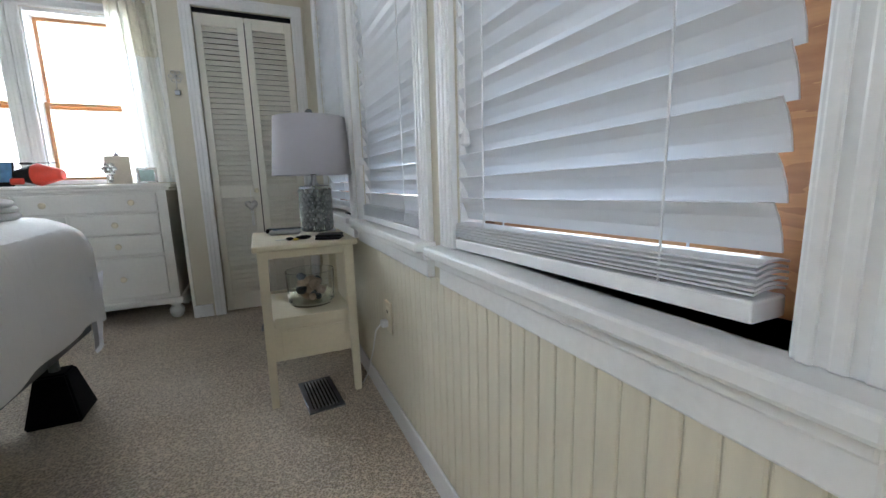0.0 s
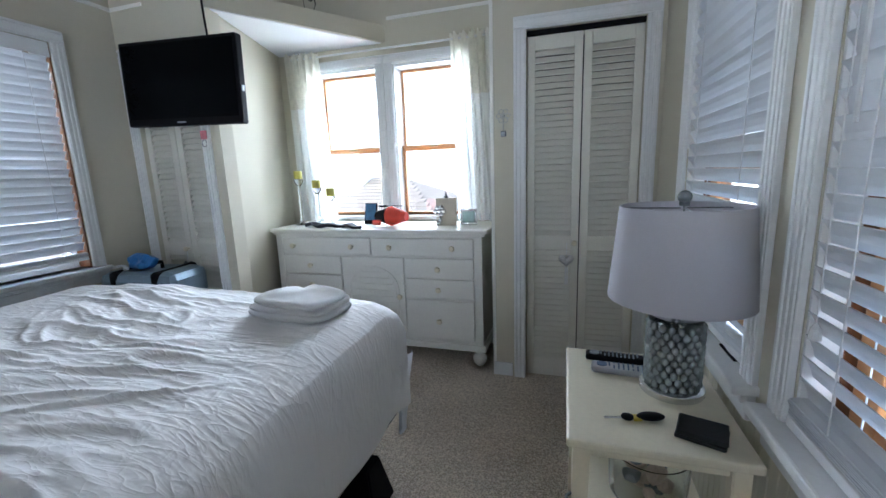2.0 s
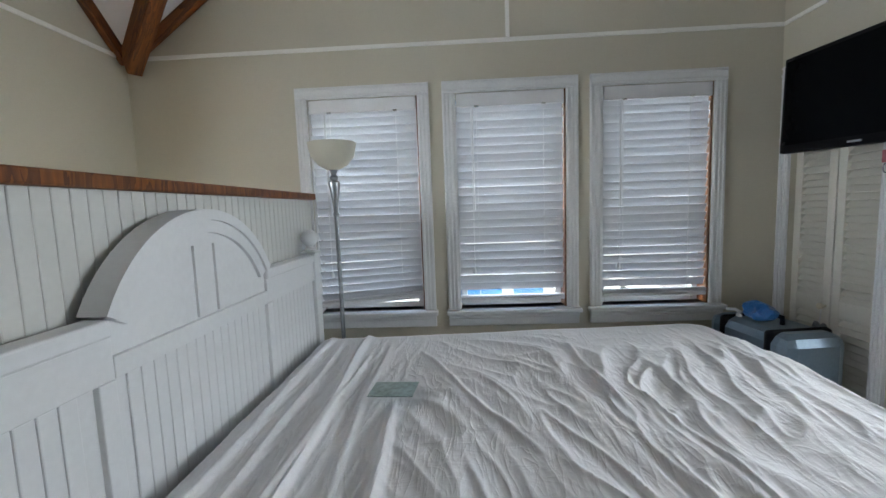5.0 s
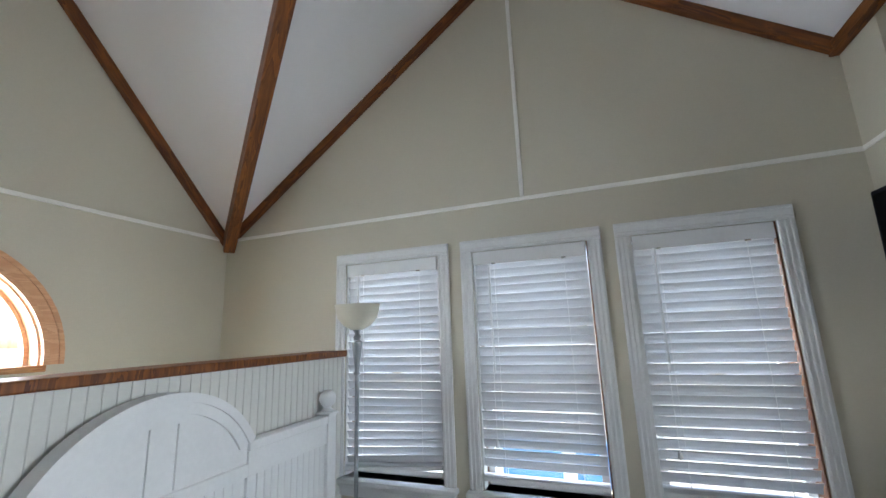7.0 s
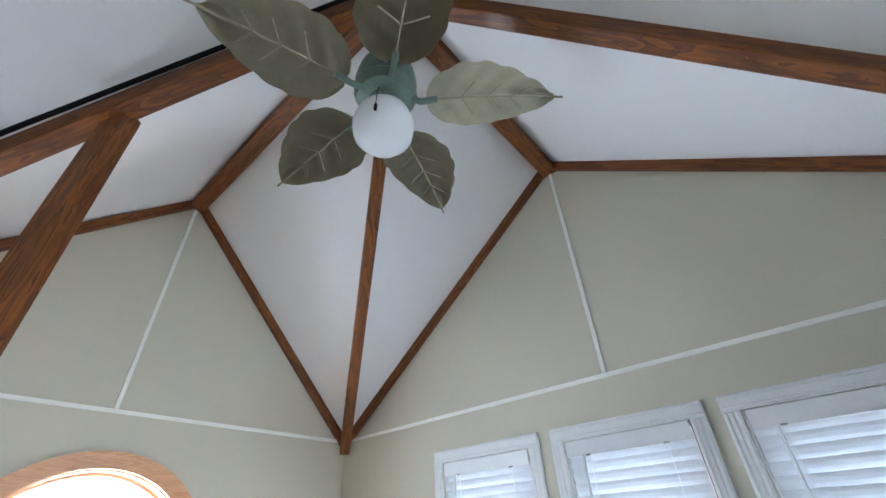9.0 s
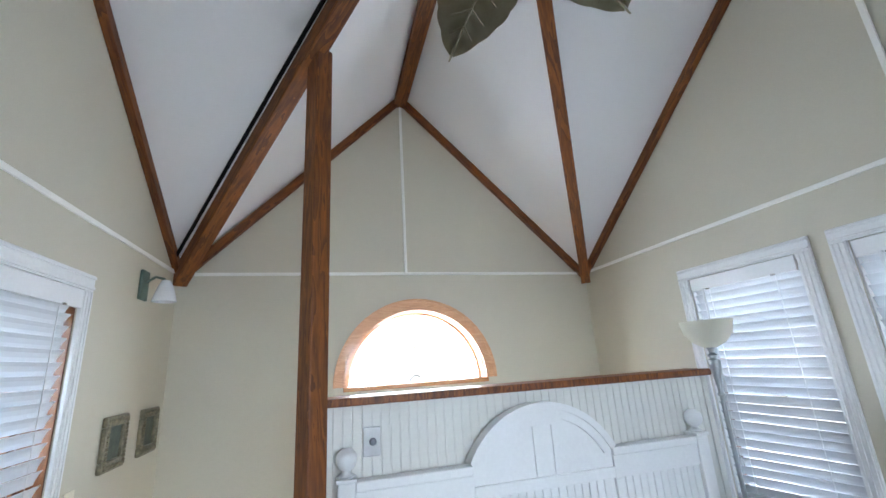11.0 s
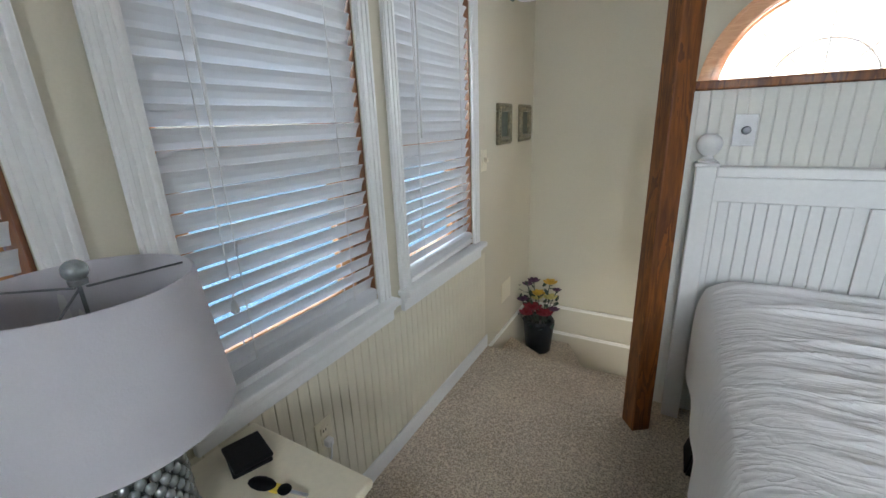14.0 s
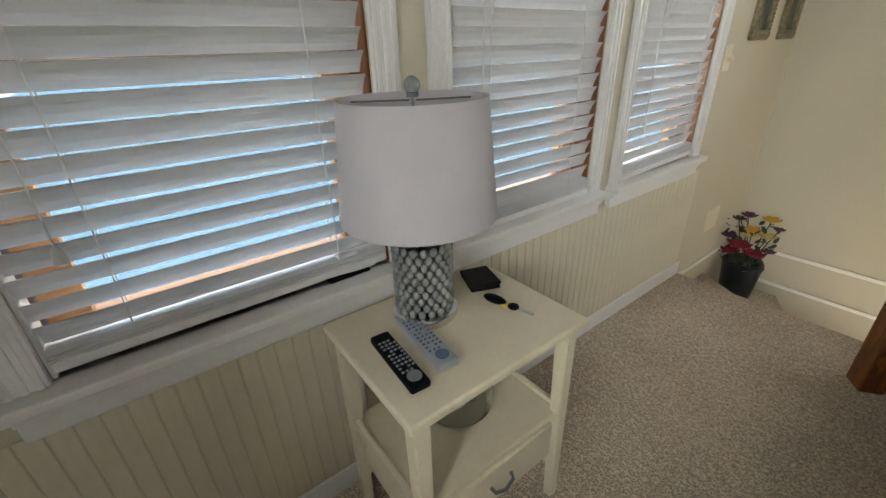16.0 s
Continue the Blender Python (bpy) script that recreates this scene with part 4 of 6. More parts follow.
def drawer(x0, x1, z0, z1, knobs):
    bm = boxes((x0, x1, dy0 + 0.012, dy0 + 0.0298, z0, z1), bevel=0.006)
    d = part("drawer_front", bm, WHITE_PAINT, dresser)
    for kx in knobs:
        kb = bmesh.new()
        lathe(kb, [(0.009, 0.0), (0.008, 0.012), (0.016, 0.02), (0.0185, 0.028), (0.014, 0.036), (0.0, 0.038)], (0, 0, 0), 16, pose(kx, dy0 + 0.012, (z0 + z1) / 2, 90, 0, 0))
        part("knob", kb, IVORY, d, "ivory round wooden knob", smooth=True)


ix0, ix1 = dx0 + 0.09, dx1 - 0.09
m3 = (ix1 - ix0) / 3
drawer(ix0, -0.006, 0.735, 0.852, (ix0 + 0.10, -0.14))
drawer(0.006, ix1, 0.735, 0.852, (0.14, ix1 - 0.13))
for x0, x1 in ((ix0, ix0 + m3 - 0.006), (ix1 - m3 + 0.006, ix1)):
    drawer(x0, x1, 0.59, 0.722, ((x0 + x1) / 2,))
    drawer(x0, x1, 0.455, 0.584, ((x0 + x1) / 2,))
    drawer(x0, x1, 0.175, 0.44, ((x0 + x1) / 2,))
cx0, cx1 = ix0 + m3 + 0.006, ix1 - m3 - 0.006
door = part("cabinet_door", boxes((cx0, cx1, dy0 + 0.014, dy0 + 0.0298, 0.175, 0.722), bevel=0.005), WHITE_PAINT, dresser)
bm = bmesh.new()
cm, rr = (cx0 + cx1) / 2, (cx1 - cx0) / 2 - 0.055
for k in range(18):
    p, q = math.pi * k / 18, math.pi * (k + 1) / 18
    prism(bm, [(cm + r * math.cos(t), 0.5 + r * 0.85 * math.sin(t)) for r, t in ((rr, p), (rr + 0.016, p), (rr + 0.016, q), (rr, q))], "y", dy0 + 0.007, dy0 + 0.0145)
box(bm, cm - rr - 0.016, cm - rr, dy0 + 0.007, dy0 + 0.0145, 0.23, 0.5)
box(bm, cm + rr, cm + rr + 0.016, dy0 + 0.007, dy0 + 0.0145, 0.23, 0.5)
box(bm, cm - rr - 0.016, cm + rr + 0.016, dy0 + 0.007, dy0 + 0.0145, 0.215, 0.23)
part("arched_moulding", bm, WHITE_PAINT, door)
for j in range(9):
    half = rr if 0.25 + 0.042 * j < 0.5 else rr * math.sqrt(max(0.02, 1 - ((0.25 + 0.042 * j + 0.02 - 0.5) / (0.85 * rr)) ** 2))
    if 0.25 + 0.042 * j + 0.036 < 0.5 + 0.85 * rr:
        part("louvre", boxes((cm - half + 0.004, cm + half - 0.004, dy0 + 0.009, dy0 + 0.0142, 0.25 + 0.042 * j, 0.25 + 0.042 * j + 0.036), bevel=0.002), WHITE_PAINT, door)
kb = bmesh.new()
lathe(kb, [(0.009, 0.0), (0.008, 0.012), (0.016, 0.02), (0.0185, 0.028), (0.014, 0.036), (0.0, 0.038)], (0, 0, 0), 16, pose(cx1 - 0.028, dy0 + 0.014, 0.46, 90, 0, 0))
part("knob", kb, IVORY, door, smooth=True)

CLEAR = glass_material("clear_glass", (0.95, 0.98, 0.98), 0.02, 1.45, thin=False)
WAX = material("olive_yellow_wax", (0.52, 0.46, 0.08), 0.55, 0.8, 20, 90, 0.1)
for (x, y, hgt) in ((-1.235, 3.50, 0.345), (-1.085, 3.50, 0.275), (-0.955, 3.47, 0.215)):
    c = thing("candlestick", (x, y, DH), "clear glass candlestick holding an olive-yellow candle", "candlestick", "candlesticks")
    bm = bmesh.new()
    z = hgt
    lathe(bm, [(0.045, 0.0), (0.046, 0.006), (0.02, 0.016), (0.011, 0.03), (0.015, 0.045), (0.010, 0.06), (0.009, z * 0.45), (0.016, z * 0.5), (0.009, z * 0.56), (0.009, z * 0.82), (0.017, z * 0.87), (0.03, z * 0.92), (0.036, z)], (0, 0, 0), 18)
    part("stem", bm, CLEAR, c, smooth=True)
    bm = bmesh.new()
    lathe(bm, [(0.030, 0.0), (0.031, 0.05), (0.027, 0.056), (0.01, 0.054)], (0, 0, z + 0.0005), 16)
    part("candle", bm, WAX, c, smooth=True)
    bm = bmesh.new()
    tube(bm, [(0, 0, z + 0.052), (0.001, 0, z + 0.062)], 0.0012, 5)
    part("wick", bm, BLACK, c)

# coiled black strap
strap = tagged(part("strap", bmesh.new(), BLACK), "black webbing strap lying on the dresser", "strap")
bm = bmesh.new()
pts = [(-1.14 + 0.024 * k, 3.40 + 0.028 * math.sin(k * 0.6) - 0.002 * k, DH + 0.014 + 0.008 * math.sin(k * 0.9)) for k in range(21)]
rings = []
for k, p in enumerate(pts):
    a, b = pts[max(0, k - 1)], pts[min(20, k + 1)]
    side = Vector((a[1] - b[1], b[0] - a[0], 0.0)).normalized()
    rings.append([bm.verts.new(Vector(p) + side * u + Vector((0, 0, w))) for u, w in ((-0.028, -0.008), (-0.028, 0.008), (-0.020, 0.012), (0.020, 0.012), (0.028, 0.008), (0.028, -0.008), (0.02, -0.012), (-0.02, -0.012))])
for a, b in zip(rings, rings[1:]):
    for k in range(8):
        bm.faces.new((a[k], a[(k + 1) % 8], b[(k + 1) % 8], b[k]))
bm.faces.new(rings[0])
bm.faces.new(rings[-1][::-1])
bmesh.ops.recalc_face_normals(bm, faces=bm.faces)
strap.data = mesh_of("strap", bm, material("black_webbing", (0.012, 0.012, 0.02), 0.8, 0.6, 40, 200, 0.2))

# photo stand, pouch, card box, frame
FRAME_BLUE = material("blue_sea_print", (0.08, 0.22, 0.42), 0.35, 0.45, 14, 30, 0.02)
ph = thing("photo_stand", (-0.70, 3.56, DH), "dark photo stand with a blue seaside print", "photo frame", turn=-14)
o = part("frame", boxes((-0.055, 0.055, -0.004, 0.006, 0.0, 0.155), bevel=0.002), BLACK, ph)
o.matrix_basis = pose(0, 0, 0, -10, 0, 0)
o = part("print", boxes((-0.047, 0.047, -0.0065, -0.0045, 0.03, 0.147)), FRAME_BLUE, ph, "blue photograph of the sea")
o.matrix_basis = pose(0, 0, 0, -10, 0, 0)
part("back_stay", boxes((-0.02, 0.02, 0.02, 0.05, 0.0, 0.006), bevel=0.001), BLACK, ph)
RED = material("coral_red_nylon", (0.72, 0.06, 0.03), 0.55, 0.75, 18, 260, 0.15)
pouch = thing("zip_pouch", (-0.49, 3.47, DH), "red and black zipped nylon pouch standing on the dresser", "pouch", turn=-10)
def barrel(x0, x1, mat, name, r=0.068):
    bm = bmesh.new()
    n = 7
    prof = [(r * math.cos(t) * 0.95, 0.068 + r * math.sin(t) * (1.05 if math.sin(t) > 0 else 0.98)) for t in [2 * math.pi * k / 22 for k in range(22)]]
    rings = []
    for i in range(n):
        f = i / (n - 1)
        x = x0 + (x1 - x0) * f
        e = min(1.0, 4.5 * min(x + 0.125, 0.125 - x) + 0.42)
        rings.append([bm.verts.new((x, p[0] * e, 0.068 + (p[1] - 0.068) * e)) for p in prof])
    for a, b in zip(rings, rings[1:]):
        for k in range(22):
            bm.faces.new((a[k], a[(k + 1) % 22], b[(k + 1) % 22], b[k]))
    bm.faces.new(rings[0]), bm.faces.new(rings[-1])
    return part(name, bm, mat, pouch, smooth=True)
barrel(-0.124, -0.02, BLACK, "black_panel")
barrel(-0.02, 0.124, RED, "red_panel", 0.0695)
part("zip", boxes((-0.06, 0.10, -0.004, 0.004, 0.138, 0.1425), bevel=0.001), BLACK, pouch)
part("handle", boxes((-0.09, -0.03, -0.012, 0.012, 0.132, 0.145), bevel=0.004), BLACK, pouch)
bm = bmesh.new()
box(bm, -0.115, -0.045, -0.072, -0.058, 0.012, 0.05, bevel=0.01)
part("red_patch", bm, RED, pouch)
CARD = material("beige_card", (0.62, 0.56, 0.46), 0.7, 0.85, 8, 90, 0.05)
cb = thing("keepsake_box", (-0.105, 3.52, DH), "upright beige box with a silver flower ornament", "ornament", turn=8)
part("box", boxes((-0.068, 0.068, -0.016, 0.016, 0.0, 0.185), bevel=0.003), CARD, cb)
bm = bmesh.new()
lathe(bm, [(0.014, 0.0), (0.016, 0.012), (0.006, 0.02), (0.004, 0.04), (0.0, 0.045)], (0.0, 0, 0.185), 10)
part("stopper", bm, STEEL, cb, smooth=True)
bm = bmesh.new()
for k in range(6):
    ball(bm, (-0.045 + 0.028 * math.cos(k * 1.047), -0.026, 0.10 + 0.028 * math.sin(k * 1.047)), 0.016, (1, 0.5, 1), 10)
ball(bm, (-0.045, -0.028, 0.10), 0.014, (1, 0.7, 1), 10)
for k in range(4):
    ball(bm, (-0.05 + 0.012 * math.sin(k), -0.026, 0.02 + 0.018 * k), 0.013, (1, 0.7, 1), 8)
part("flower", bm, CHROME, cb, "silver flower", smooth=True)
fr = thing("silver_picture", (0.045, 3.535, DH), "small square silver photo frame", "photo frame", turn=6)
bm = bmesh.new()
for r in ((-0.058, 0.058, 0.0, 0.018), (-0.058, 0.058, 0.092, 0.11), (-0.058, -0.04, 0.018, 0.092), (0.04, 0.058, 0.018, 0.092)):
    box(bm, r[0], r[1], -0.007, 0.007, r[2], r[3], bevel=0.004)
for k in range(7):
    ball(bm, (-0.05 + k * 0.0167, -0.007, 0.009), 0.006, seg=8), ball(bm, (-0.05 + k * 0.0167, -0.007, 0.101), 0.006, seg=8)
part("frame", bm, CHROME, fr, smooth=True)
part("print", boxes((-0.0395, 0.0395, -0.002, 0.003, 0.0185, 0.0915)), material("pale_teal_print", (0.45, 0.62, 0.6), 0.4, 0.75, 30, 50, 0.02), fr)

# curtains and rod
SHEER = material("white_sheer_voile", (0.90, 0.91, 0.90), 0.8, 0.96, 8, 260, 0.08, translucent=0.55)
LACE = material("ivory_lace", (0.88, 0.86, 0.77), 0.85, 0.82, 26, 140, 0.5, translucent=0.5)
rod = thing("curtain_rod", (-0.62, YN - 0.07, 2.14), "thin white curtain rod above the windows", "curtain rod")
bm = bmesh.new()
tube(bm, [(-0.74, 0, 0), (0.83, 0, 0)], 0.007, 10)
part("rod", bm, TRIM, rod)
for x in (-0.73, 0.82):
    part("bracket", boxes((x - 0.008, x + 0.008, 0.0, 0.066, -0.012, 0.012), bevel=0.003), TRIM, rod)


def curtain(x0, x1, sweep, label):
    c = thing("curtain", ((x0 + x1) / 2, YN - 0.07, 0.92), label, "curtain", "sheer curtains")
    def cloth(z0, z1, mat, name, head=0.0):
        bm = bmesh.new()
        rows = []
        for j in range(25):
            z = z0 + (z1 - z0) * j / 24
            row = []
            for i in range(61):
                u = i / 60
                spread = 1.0 - 0.12 * (z / 1.25)
                x = (u - 0.5) * (x1 - x0) * spread + sweep * (1 - z / 1.25)
                y = 0.022 * math.sin(u * 34 + 0.7 * math.sin(z * 2)) + 0.008 * math.sin(u * 71 + z * 3)
                row.append(bm.verts.new((x, y - 0.012, z + (0.012 * math.sin(u * 60) if head and j == 24 else 0))))
            rows.append(row)
        for a, b in zip(rows, rows[1:]):
            for k in range(60):
                bm.faces.new((a[k], a[k + 1], b[k + 1], b[k]))
        ob = part(name, bm, mat, c)
        for p in ob.data.polygons:
            p.use_smooth = True
    cloth(0.0, 0.86, SHEER, "panel")
    cloth(0.861, 1.25, LACE, "lace_header", 1.0)


curtain(-1.43, -1.09, 0.03, "white sheer curtain with an ivory lace header")
curtain(-0.12, 0.22, 0.05, "white sheer curtain with an ivory lace header, pulled aside")

# ---- nightstand and what stands on it ----
ns = thing("nightstand", (0.875, 2.005, 0.0), "ivory painted nightstand with a shelf and drawer", "nightstand")
NX, NY, NH = 0.195, 0.255, 0.655
bm = boxes((-NX, NX, -NY, NY, NH - 0.022, NH), bevel=0.006)
part("tabletop", bm, IVORY, ns)
part("apron", boxes((-NX + 0.03, NX - 0.03, -NY + 0.03, NY - 0.03, NH - 0.055, NH - 0.0225), bevel=0.003), IVORY, ns)
for sx in (-1, 1):
    for sy in (-1, 1):
        bm = bmesh.new()
        vs = box(bm, -0.019, 0.019, -0.019, 0.019, 0.0, NH - 0.023)
        for v in bm.verts:
            if v.co.z < 0.01:
                v.co.x, v.co.y = v.co.x * 0.75 - sx * -0.006, v.co.y * 0.75 - sy * -0.006
        bmesh.ops.bevel(bm, geom=list(bm.edges), offset=0.003, segments=2, affect="EDGES")
        o = part("leg", bm, IVORY, ns)
        o.location = (sx * (NX - 0.035), sy * (NY - 0.035), 0)
bm = boxes((-NX + 0.03, NX - 0.03, -NY + 0.03, NY - 0.03, 0.335, 0.353), bevel=0.003)
part("shelf", bm, IVORY, ns)
for y in (-NY + 0.028, NY - 0.028):
    part("shelf_rail", boxes((-NX + 0.055, NX - 0.055, y - 0.007, y + 0.007, 0.325, 0.366), bevel=0.003), IVORY, ns)
bm = boxes((-NX + 0.036, NX - 0.03, -NY + 0.034, NY - 0.034, 0.185, 0.334), bevel=0.003)
part("drawer_box", bm, IVORY, ns)
for y, s in ((-NY + 0.034, -1), (NY - 0.034, 1)):
    a, b = sorted((y, y + s * 0.006))
    part("side_panel", boxes((-NX + 0.075, NX - 0.07, a, b, 0.215, 0.31), bevel=0.002), IVORY, ns)
df = part("drawer_front", boxes((-NX + 0.024, -NX + 0.036, -NY + 0.06, NY - 0.06, 0.20, 0.325), bevel=0.004), IVORY, ns)
bm = bmesh.new()
tube(bm, [(-NX + 0.022, -0.035, 0.27), (-NX + 0.008, -0.03, 0.262), (-NX + 0.004, 0.0, 0.252), (-NX + 0.008, 0.03, 0.262), (-NX + 0.022, 0.035, 0.27)], 0.005, 8)
part("drawer_pull", bm, STEEL, df, "dark metal drawer pull", smooth=True)

lamp = thing("table_lamp", (0.955, 2.035, NH), "table lamp with a textured glass base and white drum shade", "lamp")
LG = glass_material("bubbled_glass", (0.86, 0.90, 0.91), 0.06, 1.4, thin=False)
SHADE = material("white_linen_shade", (0.63, 0.62, 0.67), 0.9, 0.94, 10, 320, 0.14, translucent=0.14)
bm = bmesh.new()
lathe(bm, [(0.0, 0.0), (0.078, 0.0), (0.08, 0.004), (0.08, 0.018), (0.074, 0.022), (0.0, 0.022)], (0, 0, 0), 28)
part("foot", bm, CHROME, lamp, smooth=True)
bm = bmesh.new()
lathe(bm, [(0.066, 0.0225), (0.068, 0.03), (0.066, 0.14), (0.064, 0.165), (0.066, 0.168), (0.066, 0.212), (0.06, 0.215)], (0, 0, 0), 28)
part("glass_body", bm, LG, lamp, "clear bubbled glass cylinder", smooth=True)
bm = bmesh.new()
for j in range(10):
    for k in range(18):
        t = 2 * math.pi * (k + 0.5 * (j % 2)) / 18
        ball(bm, (0.0635 * math.cos(t), 0.0635 * math.sin(t), 0.034 + 0.0175 * j), 0.0135, (0.7, 0.7, 0.9), 10)
tagged(part("bubbled_glass", bm, MERCURY, lamp, "rows of silvered glass bubbles", smooth=True), kind="stuff")
bm = bmesh.new()
lathe(bm, [(0.062, 0.2155), (0.02, 0.222), (0.012, 0.235), (0.012, 0.262), (0.017, 0.266), (0.017, 0.32), (0.005, 0.325)], (0, 0, 0), 20)
tube(bm, [(0, 0, 0.023), (0, 0, 0.216)], 0.006, 8)
part("neck", bm, CHROME, lamp, smooth=True)
SZ0, SZ1, SR0, SR1 = 0.262, 0.505, 0.172, 0.150
bm = bmesh.new()
lathe(bm, [(SR0, SZ0), (SR1, SZ1), (SR1 - 0.003, SZ1), (SR0 - 0.003, SZ0), (SR0, SZ0)], (0, 0, 0), 48)
for f in [f for f in bm.faces if len(f.verts) > 4]:
    bm.faces.remove(f)
part("shade", bm, SHADE, lamp, "white linen drum shade", smooth=True)
bm = bmesh.new()
for k in range(3):
    t = 2.1 * k + 0.5
    tube(bm, [(0.008 * math.cos(t), 0.008 * math.sin(t), SZ1 - 0.006), (SR1 * 0.985 * math.cos(t), SR1 * 0.985 * math.sin(t), SZ1 - 0.012)], 0.002, 6)
tube(bm, [(0, 0, 0.30), (0, 0, SZ1)], 0.003, 6)
part("shade_frame", bm, STEEL, lamp)
bm = bmesh.new()
lathe(bm, [(0.012, SZ1), (0.013, SZ1 + 0.008), (0.008, SZ1 + 0.012)], (0, 0, 0), 14)
ball(bm, (0, 0, SZ1 + 0.022), 0.017, seg=20)
part("finial", bm, MERCURY, lamp, "clear ball finial", smooth=True)

wallet = thing("wallet", (0.975, 1.835, NH), "black leather billfold lying closed", "wallet", turn=-22)
LEATHER = material("black_leather", (0.008, 0.008, 0.009), 0.5, 0.7, 30, 160, 0.2, spec=0.2)
for k, (z, a) in enumerate(((0.0, 0), (0.0105, 4))):
    bm = boxes((-0.05, 0.05, -0.042, 0.042, z, z + 0.010), bevel=0.004)
    o = part("wallet_leaf", bm, LEATHER, wallet)
    o.matrix_basis = pose(0, 0, 0, 0, 0, a)
keys = thing("car_key", (0.905, 1.88, NH), "black car key with a yellow tag", "key", turn=103)
bm = bmesh.new()
ball(bm, (0, 0.03, 0.009), 0.017, (1, 2.0, 0.5), 12)
part("fob", bm, BLACK, keys, smooth=True)
part("tag", boxes((-0.010, 0.010, 0.052, 0.072, 0.001, 0.009), bevel=0.002), material("yellow_plastic", (0.75, 0.58, 0.08), 0.4, 0.85, 20, 90, 0.02), keys)
bm = bmesh.new()
ball(bm, (0, 0.085, 0.008), 0.014, (1, 1.1, 0.5), 12)
part("key_head", bm, BLACK, keys, smooth=True)
part("key_blade", boxes((-0.004, 0.004, 0.096, 0.14, 0.005, 0.008), bevel=0.001), CHROME, keys)


def remote(loc, turn, w, l, body, button, label):
    r = thing("remote_control", loc, label, "remote control", "remote controls", turn=turn)
    bm = boxes((-w / 2, w / 2, -l / 2, l / 2, 0.0, 0.020), bevel=0.007)
    part("body", bm, body, r)
    bb = bmesh.new()
    box(bb, -0.0032, 0.0032, -0.0024, 0.0024, 0.0, 0.003, bevel=0.001)
    me = mesh_of("button", bb, button)
    for j in range(10):
        for i in range(4):
            if (i * 7 + j * 5) % 9:
                share("button", me, r, -w * 0.32 + i * w * 0.213, -l * 0.30 + j * l * 0.062, 0.0195)
    bm = bmesh.new()
    lathe(bm, [(0.015, 0.0), (0.015, 0.003), (0.008, 0.0035)], (0, l * 0.36, 0.0195), 16)
    part("dial", bm, button, r)


SILVER = material("silver_plastic", (0.42, 0.45, 0.48), 0.35, 0.9, 10, 120, 0.03, metal=0.3)
BLUEB = material("slate_blue_rubber", (0.10, 0.16, 0.28), 0.6, 0.7, 30, 90, 0.02)
GREYB = material("grey_print_rubber", (0.28, 0.32, 0.36), 0.6, 0.7, 30, 90, 0.02)
remote((0.858, 2.106, NH), 85, 0.052, 0.21, SILVER, BLUEB, "silver television remote with blue buttons")
remote((0.835, 2.187, NH), 86, 0.046, 0.19, BLACK, GREYB, "black television remote beside the lamp")

# glass bowl of shells on the shelf
bowl = thing("glass_bowl", (0.90, 1.985, 0.353), "clear glass bowl with seashells inside", "bowl")
bm = bmesh.new()
lathe(bm, [(0.0, 0.0), (0.085, 0.0), (0.098, 0.012), (0.102, 0.09), (0.104, 0.15), (0.100, 0.15), (0.098, 0.09), (0.094, 0.018), (0.0, 0.010)], (0, 0, 0), 32)
part("bowl", bm, CLEAR, bowl, smooth=True)
SHELL = material("pink_white_shell", (0.72, 0.58, 0.50), 0.45, 0.75, 22, 90, 0.2)
SHELL_G = material("grey_blue_shell", (0.22, 0.26, 0.30), 0.5, 0.6, 18, 90, 0.2)
rng = random.Random(5)
for k in range(13):
    t, rr = k * 2.4, 0.052 * math.sqrt((k % 7 + 1) / 8)
    bm = bmesh.new()
    ball(bm, (0, 0, 0), rng.uniform(0.022, 0.032), (1, 0.75, 0.62), 12)
    for v in bm.verts:
        v.co *= 1 + 0.14 * math.sin(9 * math.atan2(v.co.y, v.co.x))
    sh = tagged(part("seashell", bm, SHELL if k % 4 else SHELL_G, None, smooth=True), "small ribbed seashell in the glass bowl", "seashell", "seashells")
    sh.matrix_basis = pose(0.90 + rr * math.cos(t), 1.985 + rr * math.sin(t), 0.353 + 0.034 + 0.031 * (k // 4), rng.uniform(-50, 50), rng.uniform(-50, 50), 40 * k)

# ---- television and what hangs round it ----
tv = thing("television", (-1.44, 2.79, 1.582), "black flat television hung on the closet wall", "television")
tv.matrix_basis = pose(-1.44, 2.79, 1.582, 0, 1.8, 2)
SCREEN = material("dark_glossy_screen", (0.0025, 0.003, 0.004), 0.22, 0.8, 2, 40, 0.0, spec=0.04)
part("housing", boxes((-0.39, 0.41, -0.022, 0.028, 0.0, 0.462), bevel=0.008), BLACK, tv)
part("screen", boxes((-0.37, 0.39, -0.0245, -0.0215, 0.04, 0.442)), SCREEN, tv, "dark glossy screen")
part("maker_mark", boxes((-0.03, 0.03, -0.0245, -0.0218, 0.014, 0.022)), SILVER, tv)
part("side_port", boxes((0.4102, 0.416, -0.008, 0.012, 0.17, 0.20), bevel=0.002), SILVER, tv)
cab = tagged(part("cable", bmesh.new(), BLACK), "black cable running up to the ledge", "cable")
bm = bmesh.new()
tube(bm, [(-1.235, 2.826, 2.04), (-1.24, 2.824, 2.15), (-1.243, 2.822, 2.25), (-1.25, 2.83, 2.322), (-1.27, 2.90, 2.32)], 0.006, 8)
cab.data = mesh_of("cable", bm, BLACK)
tag = thing("door_hanger", (-1.335, 2.805, 1.50), "small pink tag hanging on the door casing", "ornament")
